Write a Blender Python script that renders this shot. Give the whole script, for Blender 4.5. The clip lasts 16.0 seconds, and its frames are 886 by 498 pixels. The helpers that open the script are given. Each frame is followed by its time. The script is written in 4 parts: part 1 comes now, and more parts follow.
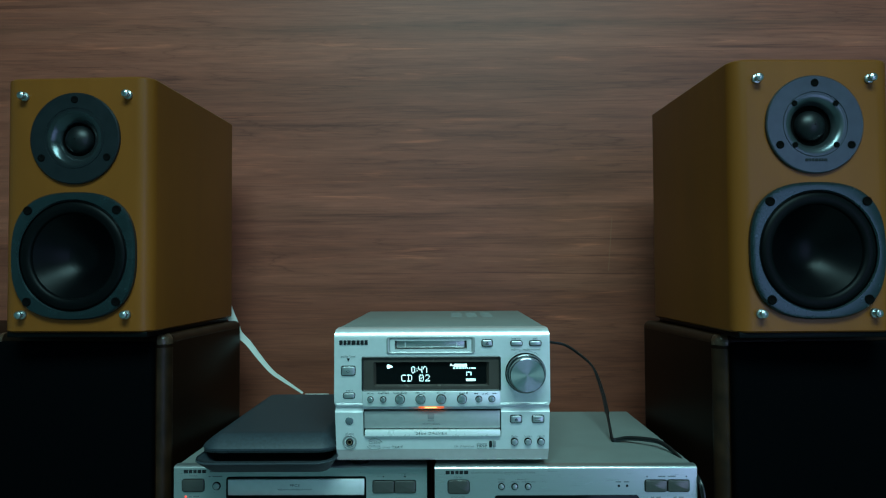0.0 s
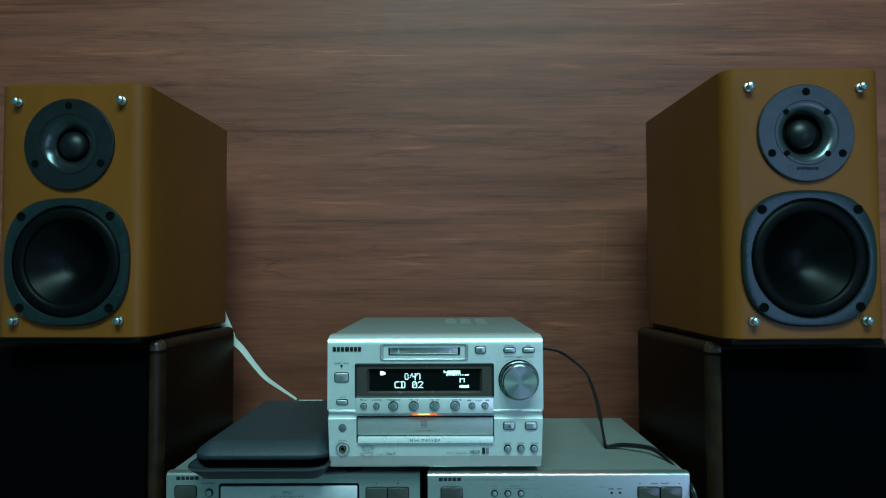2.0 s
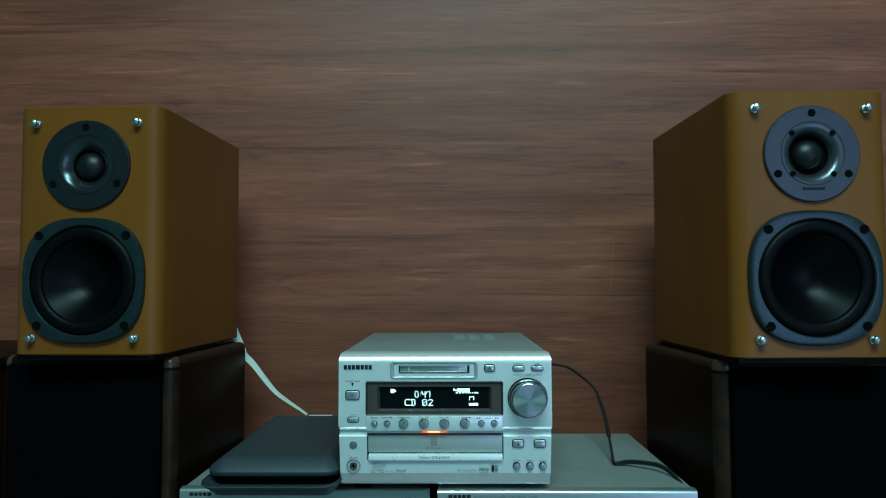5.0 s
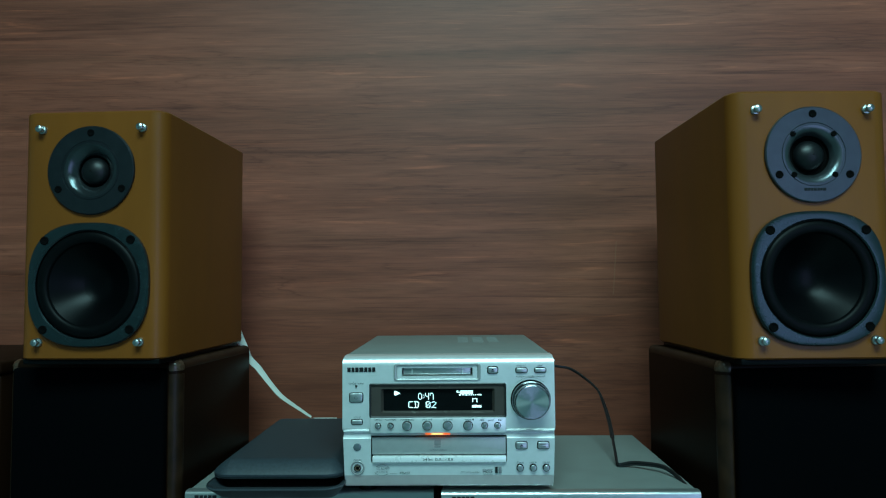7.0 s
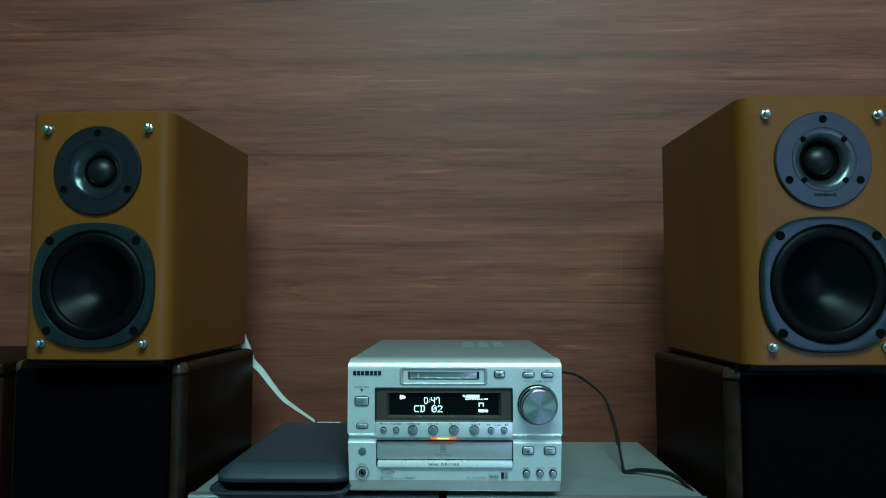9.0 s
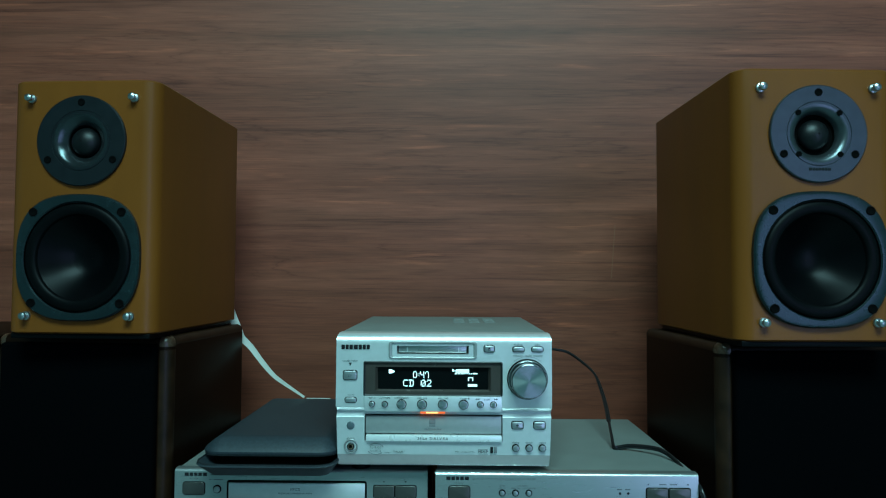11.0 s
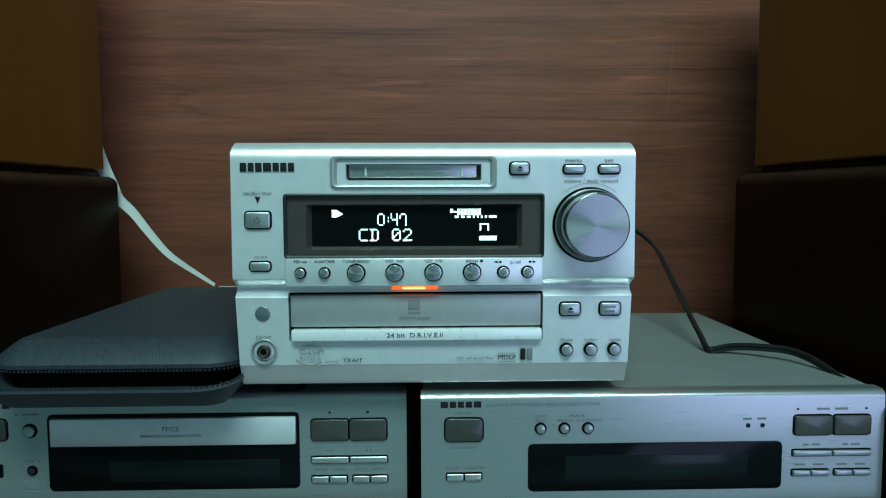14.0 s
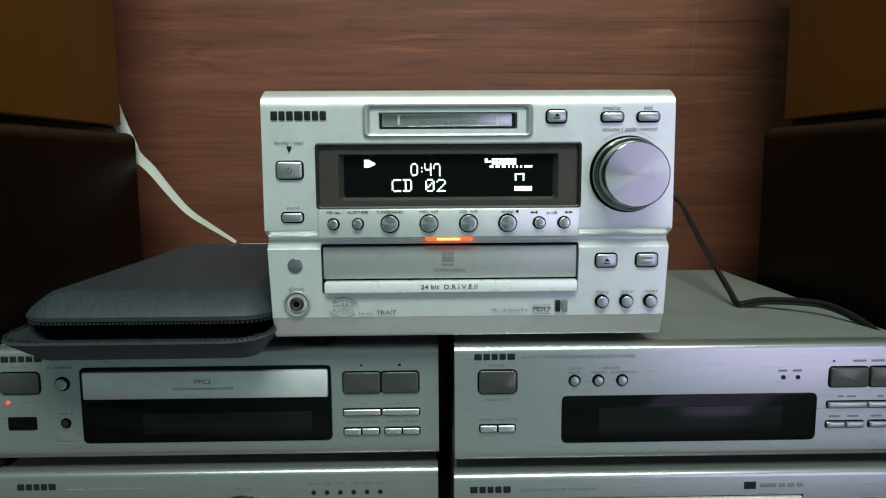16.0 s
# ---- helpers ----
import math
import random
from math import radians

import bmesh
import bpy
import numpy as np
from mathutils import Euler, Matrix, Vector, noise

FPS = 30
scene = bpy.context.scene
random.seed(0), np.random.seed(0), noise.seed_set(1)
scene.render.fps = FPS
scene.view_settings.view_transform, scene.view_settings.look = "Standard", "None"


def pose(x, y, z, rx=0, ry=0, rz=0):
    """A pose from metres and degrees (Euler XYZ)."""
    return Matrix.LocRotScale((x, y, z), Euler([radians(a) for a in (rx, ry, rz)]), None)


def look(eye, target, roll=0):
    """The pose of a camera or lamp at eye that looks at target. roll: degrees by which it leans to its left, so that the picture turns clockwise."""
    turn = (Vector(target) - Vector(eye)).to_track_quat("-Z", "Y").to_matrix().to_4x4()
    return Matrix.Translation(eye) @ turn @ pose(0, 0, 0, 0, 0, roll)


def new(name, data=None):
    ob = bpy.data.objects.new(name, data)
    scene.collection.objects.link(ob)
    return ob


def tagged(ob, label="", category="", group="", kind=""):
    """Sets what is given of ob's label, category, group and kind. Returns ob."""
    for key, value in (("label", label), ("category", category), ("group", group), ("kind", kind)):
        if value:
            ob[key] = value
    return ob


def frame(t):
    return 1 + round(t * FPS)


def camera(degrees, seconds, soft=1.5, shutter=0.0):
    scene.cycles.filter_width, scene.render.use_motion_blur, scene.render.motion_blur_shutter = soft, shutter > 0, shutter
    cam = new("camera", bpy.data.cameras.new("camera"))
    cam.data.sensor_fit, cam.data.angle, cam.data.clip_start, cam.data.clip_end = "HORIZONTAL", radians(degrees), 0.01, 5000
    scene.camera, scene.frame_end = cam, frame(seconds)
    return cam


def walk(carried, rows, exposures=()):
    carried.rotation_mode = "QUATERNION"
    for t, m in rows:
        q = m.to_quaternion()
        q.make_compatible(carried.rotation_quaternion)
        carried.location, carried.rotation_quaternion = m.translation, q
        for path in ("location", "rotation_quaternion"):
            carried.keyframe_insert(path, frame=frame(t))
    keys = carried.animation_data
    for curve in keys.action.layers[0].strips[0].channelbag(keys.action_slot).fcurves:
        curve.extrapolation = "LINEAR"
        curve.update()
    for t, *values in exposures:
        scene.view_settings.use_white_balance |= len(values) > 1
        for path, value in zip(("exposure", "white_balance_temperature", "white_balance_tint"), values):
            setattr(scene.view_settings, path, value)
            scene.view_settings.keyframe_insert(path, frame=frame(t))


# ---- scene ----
cam = camera(65.85, 16.0, soft=1.2)
PATH = [
    (0, (0.01231, -0.54156, 1.03388), (-0.0043, 1.4574, 1.0957), -0.34),
    (0.5, (0.01396, -0.54066, 1.03312), (0.0038, 1.4582, 1.1014), -0.27),
    (1, (0.01271, -0.54375, 1.03339), (0.0037, 1.4548, 1.1078), -0.07),
    (1.5, (0.01623, -0.54391, 1.03437), (0.0085, 1.4545, 1.1128), -0.25),
    (2, (0.01447, -0.54274, 1.03538), (0.0087, 1.4558, 1.1114), -0.21),
    (2.5, (0.01381, -0.54201, 1.03407), (0.0052, 1.4565, 1.1116), -0.07),
    (3, (0.01442, -0.54239, 1.03372), (-0.0023, 1.4562, 1.1075), -0.12),
    (3.5, (0.01308, -0.54226, 1.03488), (0.0102, 1.4562, 1.1137), -0.03),
    (4, (0.01335, -0.54994, 1.04232), (0.0144, 1.4461, 1.1683), -0.14),
    (4.5, (0.01664, -0.55325, 1.04634), (0.0002, 1.4426, 1.1748), -0.36),
    (5, (0.01242, -0.55066, 1.04388), (-0.0136, 1.4467, 1.1439), -0.19),
    (7.5, (0.01377, -0.55334, 1.04336), (-0.0259, 1.4433, 1.1527), -0.52),
    (8, (0.01238, -0.54992, 1.04004), (-0.0362, 1.4465, 1.1485), -0.41),
    (8.5, (0.01140, -0.55058, 1.04385), (-0.0478, 1.4453, 1.1580), -0.70),
    (9, (0.00831, -0.54966, 1.04082), (-0.0313, 1.4458, 1.1689), -0.03),
    (11.3, (0.01238, -0.53901, 1.02886), (-0.0117, 1.4600, 1.0863), 0.23),
    (11.5, (0.01187, -0.53272, 1.02454), (-0.0074, 1.4671, 1.0451), -0.10),
    (12, (0.01478, -0.47607, 1.01457), (-0.0311, 1.5228, 0.9662), -0.94),
    (12.2, (0.00500, -0.44649, 1.00991), (-0.0180, 1.5521, 0.9386), -1.52),
    (12.5, (0.00216, -0.38184, 0.99997), (0.0365, 1.6178, 1.0082), -0.53),
    (12.8, (0.00047, -0.33587, 0.98294), (0.0548, 1.6626, 0.9281), -0.30),
    (13, (-0.00082, -0.31843, 0.97629), (0.0431, 1.6785, 0.8745), -0.44),
    (13.5, (0.00182, -0.29781, 0.97102), (0.0723, 1.6972, 0.8491), -1.70),
    (14, (0.00238, -0.29123, 0.96451), (0.0551, 1.7027, 0.8184), -0.18),
    (14.5, (-0.00433, -0.28715, 0.95618), (0.0458, 1.7013, 0.7472), 0.10),
    (15, (-0.00571, -0.28740, 0.95490), (0.0313, 1.6982, 0.7184), -0.22),
    (15.5, (-0.00767, -0.28628, 0.95305), (0.0271, 1.6996, 0.7180), -0.37),
    (16, (-0.01025, -0.28705, 0.95820), (0.0303, 1.6972, 0.7112), -0.35),
]
EXPOSURES = [(0, -0.21, 4800, -30), (5.0, -0.21, 4850, -29), (9.0, -0.21, 4800, -29), (11.5, -0.20, 4700, -31), (13.0, -0.30, 4850, -31), (14.5, -0.10, 5600, -15), (15.2, -0.03, 6200, -7), (16, -0.01, 6700, 0)]
walk(cam, [(t, look(eye, target, roll)) for t, eye, target, roll in PATH], EXPOSURES)


# ---- light ----
world = bpy.data.worlds.new("room_air")
scene.world = world
world.use_nodes = True
world.node_tree.nodes["Background"].inputs[0].default_value = (0.5, 0.6, 0.62, 1)
world.node_tree.nodes["Background"].inputs[1].default_value = 0.02


def area_lamp(name, eye, target, sx, sy, watts, colour):
    data = bpy.data.lights.new(name, "AREA")
    data.shape, data.size, data.size_y = "RECTANGLE", sx, sy
    data.energy, data.color = watts, colour
    ob = new(name, data)
    ob.matrix_world = look(eye, target)
    return ob


# the ceiling lamp over the room and the glass door behind to the right
area_lamp("ceiling_light", (0.12, -1.35, 2.42), (0.12, -1.15, 0.0), 1.1, 0.7, 54.0, (0.88, 1.0, 0.96))
area_lamp("window_light", (1.50, -2.65, 1.02), (0.0, -0.1, 1.0), 1.1, 1.9, 14.0, (0.68, 0.56, 1.0))


# ---- materials ----
def material(name, base, rough=0.5, metal=0.0, vary=0.12, scale=60.0, bump=0.0, bump_scale=400.0, stretch=(1, 1, 1), coat=0.0, spec=0.5, patch=0.06):
    m = bpy.data.materials.new(name)
    m.use_nodes = True
    n, l = m.node_tree.nodes, m.node_tree.links
    b = n["Principled BSDF"]
    b.inputs["Roughness"].default_value = rough
    b.inputs["Metallic"].default_value = metal
    b.inputs["Coat Weight"].default_value = coat
    b.inputs["Specular IOR Level"].default_value = spec
    co = n.new("ShaderNodeTexCoord")
    mp = n.new("ShaderNodeMapping")
    mp.inputs["Scale"].default_value = stretch
    l.new(co.outputs["Object"], mp.inputs["Vector"])
    no = n.new("ShaderNodeTexNoise")
    no.inputs["Scale"].default_value, no.inputs["Detail"].default_value = scale, 6
    l.new(mp.outputs["Vector"], no.inputs["Vector"])
    ra = n.new("ShaderNodeValToRGB")
    ra.color_ramp.elements[0].position, ra.color_ramp.elements[1].position = 0.3, 0.7
    ra.color_ramp.elements[0].color = (*[c * (1 - vary) for c in base], 1)
    ra.color_ramp.elements[1].color = (*[min(1, c * (1 + vary)) for c in base], 1)
    l.new(no.outputs["Fac"], ra.inputs["Fac"])
    l.new(ra.outputs["Color"], b.inputs["Base Color"])
    rr = n.new("ShaderNodeMapRange")
    rr.inputs["To Min"].default_value, rr.inputs["To Max"].default_value = max(0.02, rough - patch), min(1, rough + patch)
    l.new(no.outputs["Fac"], rr.inputs["Value"])
    l.new(rr.outputs["Result"], b.inputs["Roughness"])
    if bump:
        n2 = n.new("ShaderNodeTexNoise")
        n2.inputs["Scale"].default_value, n2.inputs["Detail"].default_value = bump_scale, 3
        l.new(mp.outputs["Vector"], n2.inputs["Vector"])
        bp = n.new("ShaderNodeBump")
        bp.inputs["Strength"].default_value, bp.inputs["Distance"].default_value = bump, 0.0004
        l.new(n2.outputs["Fac"], bp.inputs["Height"])
        l.new(bp.outputs["Normal"], b.inputs["Normal"])
    return m


def glow(name, colour, strength):
    m = bpy.data.materials.new(name)
    m.use_nodes = True
    b = m.node_tree.nodes["Principled BSDF"]
    b.inputs["Base Color"].default_value = (0.02, 0.02, 0.02, 1)
    b.inputs["Emission Color"].default_value = (*colour, 1)
    b.inputs["Emission Strength"].default_value = strength
    return m


# heights between which the veneer bands run, and each band as (share of that height, tone)
LOWEST, HIGHEST = 0.8933, 1.4468
VENEER = [(0.096, 0.86), (0.187, 0.92), (0.22, 0.7), (0.242, 0.95), (0.269, 0.84), (0.288, 1.02), (0.307, 0.82), (0.323, 1.1), (0.342, 0.98), (0.359, 1.02), (0.384, 0.78), (0.4, 1.16), (0.426, 0.98), (0.45, 1.03), (0.487, 1.06), (0.534, 1.0), (0.554, 1.08), (0.576, 0.96), (0.594, 1.1), (0.613, 1.02), (0.631, 0.9), (0.653, 0.8), (0.673, 1.0), (0.716, 1.06), (0.746, 1.0), (0.771, 0.94), (0.788, 0.66), (0.808, 0.96), (0.836, 1.03), (0.899, 0.92)]


def wall_wood():
    """Reddish brown wood panelling with long horizontal grain, dark veins and one pale scratch."""
    m = bpy.data.materials.new("wall_wood")
    m.use_nodes = True
    n, l = m.node_tree.nodes, m.node_tree.links
    b = n["Principled BSDF"]
    co = n.new("ShaderNodeTexCoord")

    def noise_at(stretch, scale, detail, distort=0.0, shift=0.0):
        mp = n.new("ShaderNodeMapping")
        mp.inputs["Scale"].default_value = stretch
        mp.inputs["Location"].default_value = (shift, 0, shift)
        l.new(co.outputs["Object"], mp.inputs["Vector"])
        t = n.new("ShaderNodeTexNoise")
        t.inputs["Scale"].default_value, t.inputs["Detail"].default_value, t.inputs["Distortion"].default_value = scale, detail, distort
        t.inputs["Roughness"].default_value = 0.6
        l.new(mp.outputs["Vector"], t.inputs["Vector"])
        return t.outputs["Fac"]

    def ramp(fac, stops):
        r = n.new("ShaderNodeValToRGB")
        e = r.color_ramp.elements
        e[0].position, e[0].color = stops[0][0], (*stops[0][1], 1)
        e[1].position, e[1].color = stops[-1][0], (*stops[-1][1], 1)
        for p, c in stops[1:-1]:
            e.new(p).color = (*c, 1)
        l.new(fac, r.inputs["Fac"])
        return r.outputs["Color"]

    def mix(kind, fac, a, c):
        x = n.new("ShaderNodeMix")
        x.data_type, x.blend_type = "RGBA", kind
        if isinstance(fac, float):
            x.inputs[0].default_value = fac
        else:
            l.new(fac, x.inputs[0])
        l.new(a, x.inputs[6])
        l.new(c, x.inputs[7])
        return x.outputs[2]

    broad = ramp(noise_at((0.7, 1, 9), 2.2, 4, 0.5), [(0.30, (0.130, 0.0420, 0.0228)), (0.48, (0.188, 0.0645, 0.0368)), (0.70, (0.242, 0.0890, 0.0522))])
    # growth lines: level lines of a stretched noise
    lines = n.new("ShaderNodeMath")
    lines.operation = "MULTIPLY"
    l.new(noise_at((0.75, 1, 9), 2.0, 5, 0.35, 3.0), lines.inputs[0])
    lines.inputs[1].default_value = 24.0
    tooth = n.new("ShaderNodeMath")
    tooth.operation = "PINGPONG"
    l.new(lines.outputs[0], tooth.inputs[0])
    tooth.inputs[1].default_value = 1.0
    rings = ramp(tooth.outputs[0], [(0.0, (0.70, 0.63, 0.60)), (0.22, (0.94, 0.93, 0.92)), (0.6, (1, 1, 1)), (1.0, (1.14, 1.11, 1.08))])
    patches = ramp(noise_at((1.4, 1, 8), 2.6, 4, 0.8, 5.0), [(0.40, (0.0, 0.0, 0.0)), (0.64, (0.9, 0.9, 0.9))])
    # the veneer's own sequence of dark and pale bands up the wall, each of them wavering
    sep = n.new("ShaderNodeSeparateXYZ")
    l.new(co.outputs["Object"], sep.inputs[0])
    waver = n.new("ShaderNodeMath")
    waver.operation = "MULTIPLY_ADD"
    l.new(noise_at((1.6, 1, 7), 2.0, 6, 0.6, 9.0), waver.inputs[0])
    waver.inputs[1].default_value = 0.046
    l.new(sep.outputs["Z"], waver.inputs[2])
    place = n.new("ShaderNodeMapRange")
    l.new(waver.outputs[0], place.inputs["Value"])
    place.inputs["From Min"].default_value, place.inputs["From Max"].default_value = LOWEST + 0.023, HIGHEST + 0.023
    bands = ramp(place.outputs["Result"], [(p, (m, m * (0.4 + 0.6 * m) / m ** 0.6, m * (0.4 + 0.6 * m) / m ** 0.5)) for p, m in VENEER])
    broken = ramp(noise_at((1.2, 1, 14), 3.0, 5, 0.6, 13.0), [(0.32, (0.35, 0.35, 0.35)), (0.55, (1, 1, 1))])
    # long thin dark pores and shorter pale streaks
    pores = ramp(noise_at((1.1, 1, 62), 3.0, 7, 0.5, 3.0), [(0.30, (0.50, 0.42, 0.39)), (0.40, (0.95, 0.93, 0.92)), (0.60, (1, 1, 1)), (0.72, (1.14, 1.11, 1.07))])
    streaks = ramp(noise_at((2.0, 1, 40), 3.0, 8, 1.0, 7.0), [(0.30, (0.76, 0.71, 0.70)), (0.46, (1, 1, 1)), (0.60, (1.05, 1.03, 1.0)), (0.70, (1.65, 1.58, 1.46))])
    flecks = ramp(noise_at((8, 1, 130), 3.0, 6, 0.3, 11.0), [(0.34, (0.80, 0.75, 0.73)), (0.50, (1, 1, 1)), (0.68, (1.18, 1.14, 1.10))])
    fine = ramp(noise_at((5, 1, 330), 3.0, 4), [(0.3, (0.82, 0.79, 0.77)), (0.7, (1.14, 1.14, 1.14))])
    c = mix("MULTIPLY", patches, broad, rings)
    c = mix("MULTIPLY", broken, c, bands)
    c = mix("MULTIPLY", 0.70, c, pores)
    c = mix("MULTIPLY", 0.85, c, streaks)
    c = mix("MULTIPLY", 0.46, c, flecks)
    c = mix("MULTIPLY", 0.80, c, fine)
    # the scratch: an upright hairline
    def band(out, mid, half):
        q = n.new("ShaderNodeMath")
        q.operation = "COMPARE"
        l.new(out, q.inputs[0])
        q.inputs[1].default_value, q.inputs[2].default_value = mid, half
        return q.outputs[0]

    lean = n.new("ShaderNodeMath")
    lean.operation = "MULTIPLY_ADD"
    l.new(sep.outputs["Z"], lean.inputs[0])
    lean.inputs[1].default_value = -0.075
    off = n.new("ShaderNodeMath")
    off.operation = "ADD"
    l.new(sep.outputs["X"], off.inputs[0])
    off.inputs[1].default_value = 0.0799
    l.new(off.outputs[0], lean.inputs[2])
    mu = n.new("ShaderNodeMath")
    mu.operation = "MULTIPLY"
    l.new(band(lean.outputs[0], 0.2051, 0.0006), mu.inputs[0])
    l.new(band(sep.outputs["Z"], 1.0640, 0.032), mu.inputs[1])
    mv = n.new("ShaderNodeMath")
    mv.operation = "MULTIPLY"
    l.new(mu.outputs[0], mv.inputs[0])
    faint = n.new("ShaderNodeMath")
    faint.operation = "MULTIPLY"
    l.new(noise_at((40, 1, 25), 3, 4), faint.inputs[0])
    faint.inputs[1].default_value = 0.6
    l.new(faint.outputs[0], mv.inputs[1])
    pale = n.new("ShaderNodeRGB")
    pale.outputs[0].default_value = (0.26, 0.15, 0.08, 1)
    c = mix("MIX", mv.outputs[0], c, pale.outputs[0])
    l.new(c, b.inputs["Base Color"])
    b.inputs["Roughness"].default_value = 0.52
    b.inputs["Specular IOR Level"].default_value = 0.38
    bp = n.new("ShaderNodeBump")
    bp.inputs["Strength"].default_value, bp.inputs["Distance"].default_value = 0.10, 0.0006
    l.new(noise_at((5, 1, 120), 3.0, 4), bp.inputs["Height"])
    l.new(bp.outputs["Normal"], b.inputs["Normal"])
    return m


def spun_metal():
    m = bpy.data.materials.new("spun_aluminium")
    m.use_nodes = True
    n, l = m.node_tree.nodes, m.node_tree.links
    b = n["Principled BSDF"]
    b.inputs["Base Color"].default_value = (0.62, 0.62, 0.63, 1)
    b.inputs["Metallic"].default_value, b.inputs["Roughness"].default_value = 1.0, 0.25
    b.inputs["Anisotropic"].default_value = 0.85
    t = n.new("ShaderNodeTangent")
    t.direction_type, t.axis = "RADIAL", "Y"
    l.new(t.outputs[0], b.inputs["Tangent"])
    return m


WALL = wall_wood()
PLASTER = material("painted_plaster", (0.22, 0.31, 0.30), 0.8, vary=0.05, scale=3)
FLOORTILE = material("grey_floor", (0.20, 0.26, 0.25), 0.5, vary=0.12, scale=6)
DESKWOOD = material("desk_wood", (0.06, 0.03, 0.02), 0.4, vary=0.3, scale=8, stretch=(1, 12, 6))
SILVER = material("silver_paint", (0.85, 0.86, 0.855), 0.33, 0.58, vary=0.03, scale=200, bump=0.04, bump_scale=2500)
SILVER_DARK = material("grey_satin_paint", (0.36, 0.37, 0.365), 0.36, 0.35, vary=0.04, scale=200)
BRIGHT = material("bright_trim", (0.84, 0.85, 0.84), 0.28, 0.2, vary=0.03, scale=150)
KEYMETAL = material("polished_key_metal", (0.80, 0.81, 0.81), 0.24, 0.9, vary=0.03, scale=150)
BRUSHED = material("brushed_aluminium", (0.51, 0.53, 0.525), 0.28, 0.80, vary=0.025, scale=40, stretch=(1, 1, 40), patch=0.02, bump=0.005, bump_scale=300)
COVER = material("grey_painted_steel", (0.235, 0.25, 0.235), 0.5, 0.2, vary=0.06, scale=50, bump=0.12, bump_scale=1800)
VENT = material("vent_louvre_paint", (0.255, 0.27, 0.255), 0.5, 0.2, vary=0.06, scale=50)
SPUN = spun_metal()
COLLAR = material("dark_collar_metal", (0.20, 0.20, 0.21), 0.18, 1.0, vary=0.04)
CHROME = material("chrome", (0.48, 0.50, 0.50), 0.32, 1.0, vary=0.03)
STEEL = material("button_metal", (0.50, 0.51, 0.52), 0.3, 0.85, vary=0.05, scale=120)
BLACK = material("black_plastic", (0.012, 0.012, 0.013), 0.45, vary=0.2, scale=80)
GAP = material("dark_gap", (0.002, 0.002, 0.002), 0.9, vary=0.1, spec=0.05)
WINDOW = material("smoked_display_window", (0.003, 0.0035, 0.0038), 0.10, vary=0.1, spec=0.14)
BEZEL = material("bronze_grey_bezel", (0.070, 0.060, 0.052), 0.26, 0.3, vary=0.1, scale=60)
LCD = material("unlit_display_glass", (0.0065, 0.0085, 0.0085), 0.16, vary=0.15, scale=30, spec=0.22)
INK = material("printed_ink", (0.012, 0.013, 0.015), 0.7, vary=0.1, spec=0.15)
INK_SOFT = material("thin_printed_ink", (0.160, 0.168, 0.174), 0.6, vary=0.1)
SMOKE = material("smoked_button", (0.088, 0.086, 0.080), 0.22, 0.5, vary=0.12, scale=50)
CABINET = material("honey_vinyl", (0.140, 0.054, 0.0064), 0.36, vary=0.16, scale=22, stretch=(1, 1, 0.2), bump=0.05, bump_scale=500, spec=0.24)
LACQUER = material("dark_walnut_lacquer", (0.0090, 0.0040, 0.0016), 0.44, vary=0.35, scale=10, stretch=(1, 1, 0.2), spec=0.09)
# bare wood of the worn corners, its pale tone doubling as their highlight
WORN_LIT = material("worn_lit_corner_wood", (0.055, 0.034, 0.020), 0.28, vary=0.3, scale=90)
# brown of the rubbed edges, lightened for the light their rounding catches
RUBBED_LIT = material("rubbed_lit_edge", (0.017, 0.0090, 0.0040), 0.40, vary=0.5, scale=60, spec=0.22)
CLOTH = material("black_grille_cloth", (0.001, 0.0012, 0.0016), 0.95, vary=0.25, scale=900, bump=0.3, bump_scale=3000, spec=0.02)
PLATE = material("dark_grey_plate", (0.060, 0.067, 0.077), 0.36, 0.7, vary=0.1, scale=150)
# plate and horn of the left tweeter, darker than the right one's
PLATE_DARKER = material("darker_plate", (0.014, 0.017, 0.020), 0.40, 0.5, vary=0.1, scale=150)
HORN_DARKER = material("darker_horn", (0.055, 0.062, 0.066), 0.22, 0.8, vary=0.06)
FRAME = material("cast_driver_frame", (0.030, 0.042, 0.046), 0.25, 0.65, vary=0.12, scale=120)
CONE = material("black_cone", (0.0012, 0.0014, 0.0018), 0.34, vary=0.25, scale=40, spec=0.10, patch=0.03)
RUBBER = material("black_rubber", (0.0016, 0.0019, 0.0022), 0.45, vary=0.1, spec=0.09)
DOME = material("silk_dome", (0.004, 0.0045, 0.005), 0.42, vary=0.1, spec=0.35)
HORN = material("satin_horn", (0.10, 0.11, 0.118), 0.30, 0.85, vary=0.06)
CANVAS = material("black_nylon_weave", (0.024, 0.031, 0.039), 0.56, vary=0.25, scale=500)


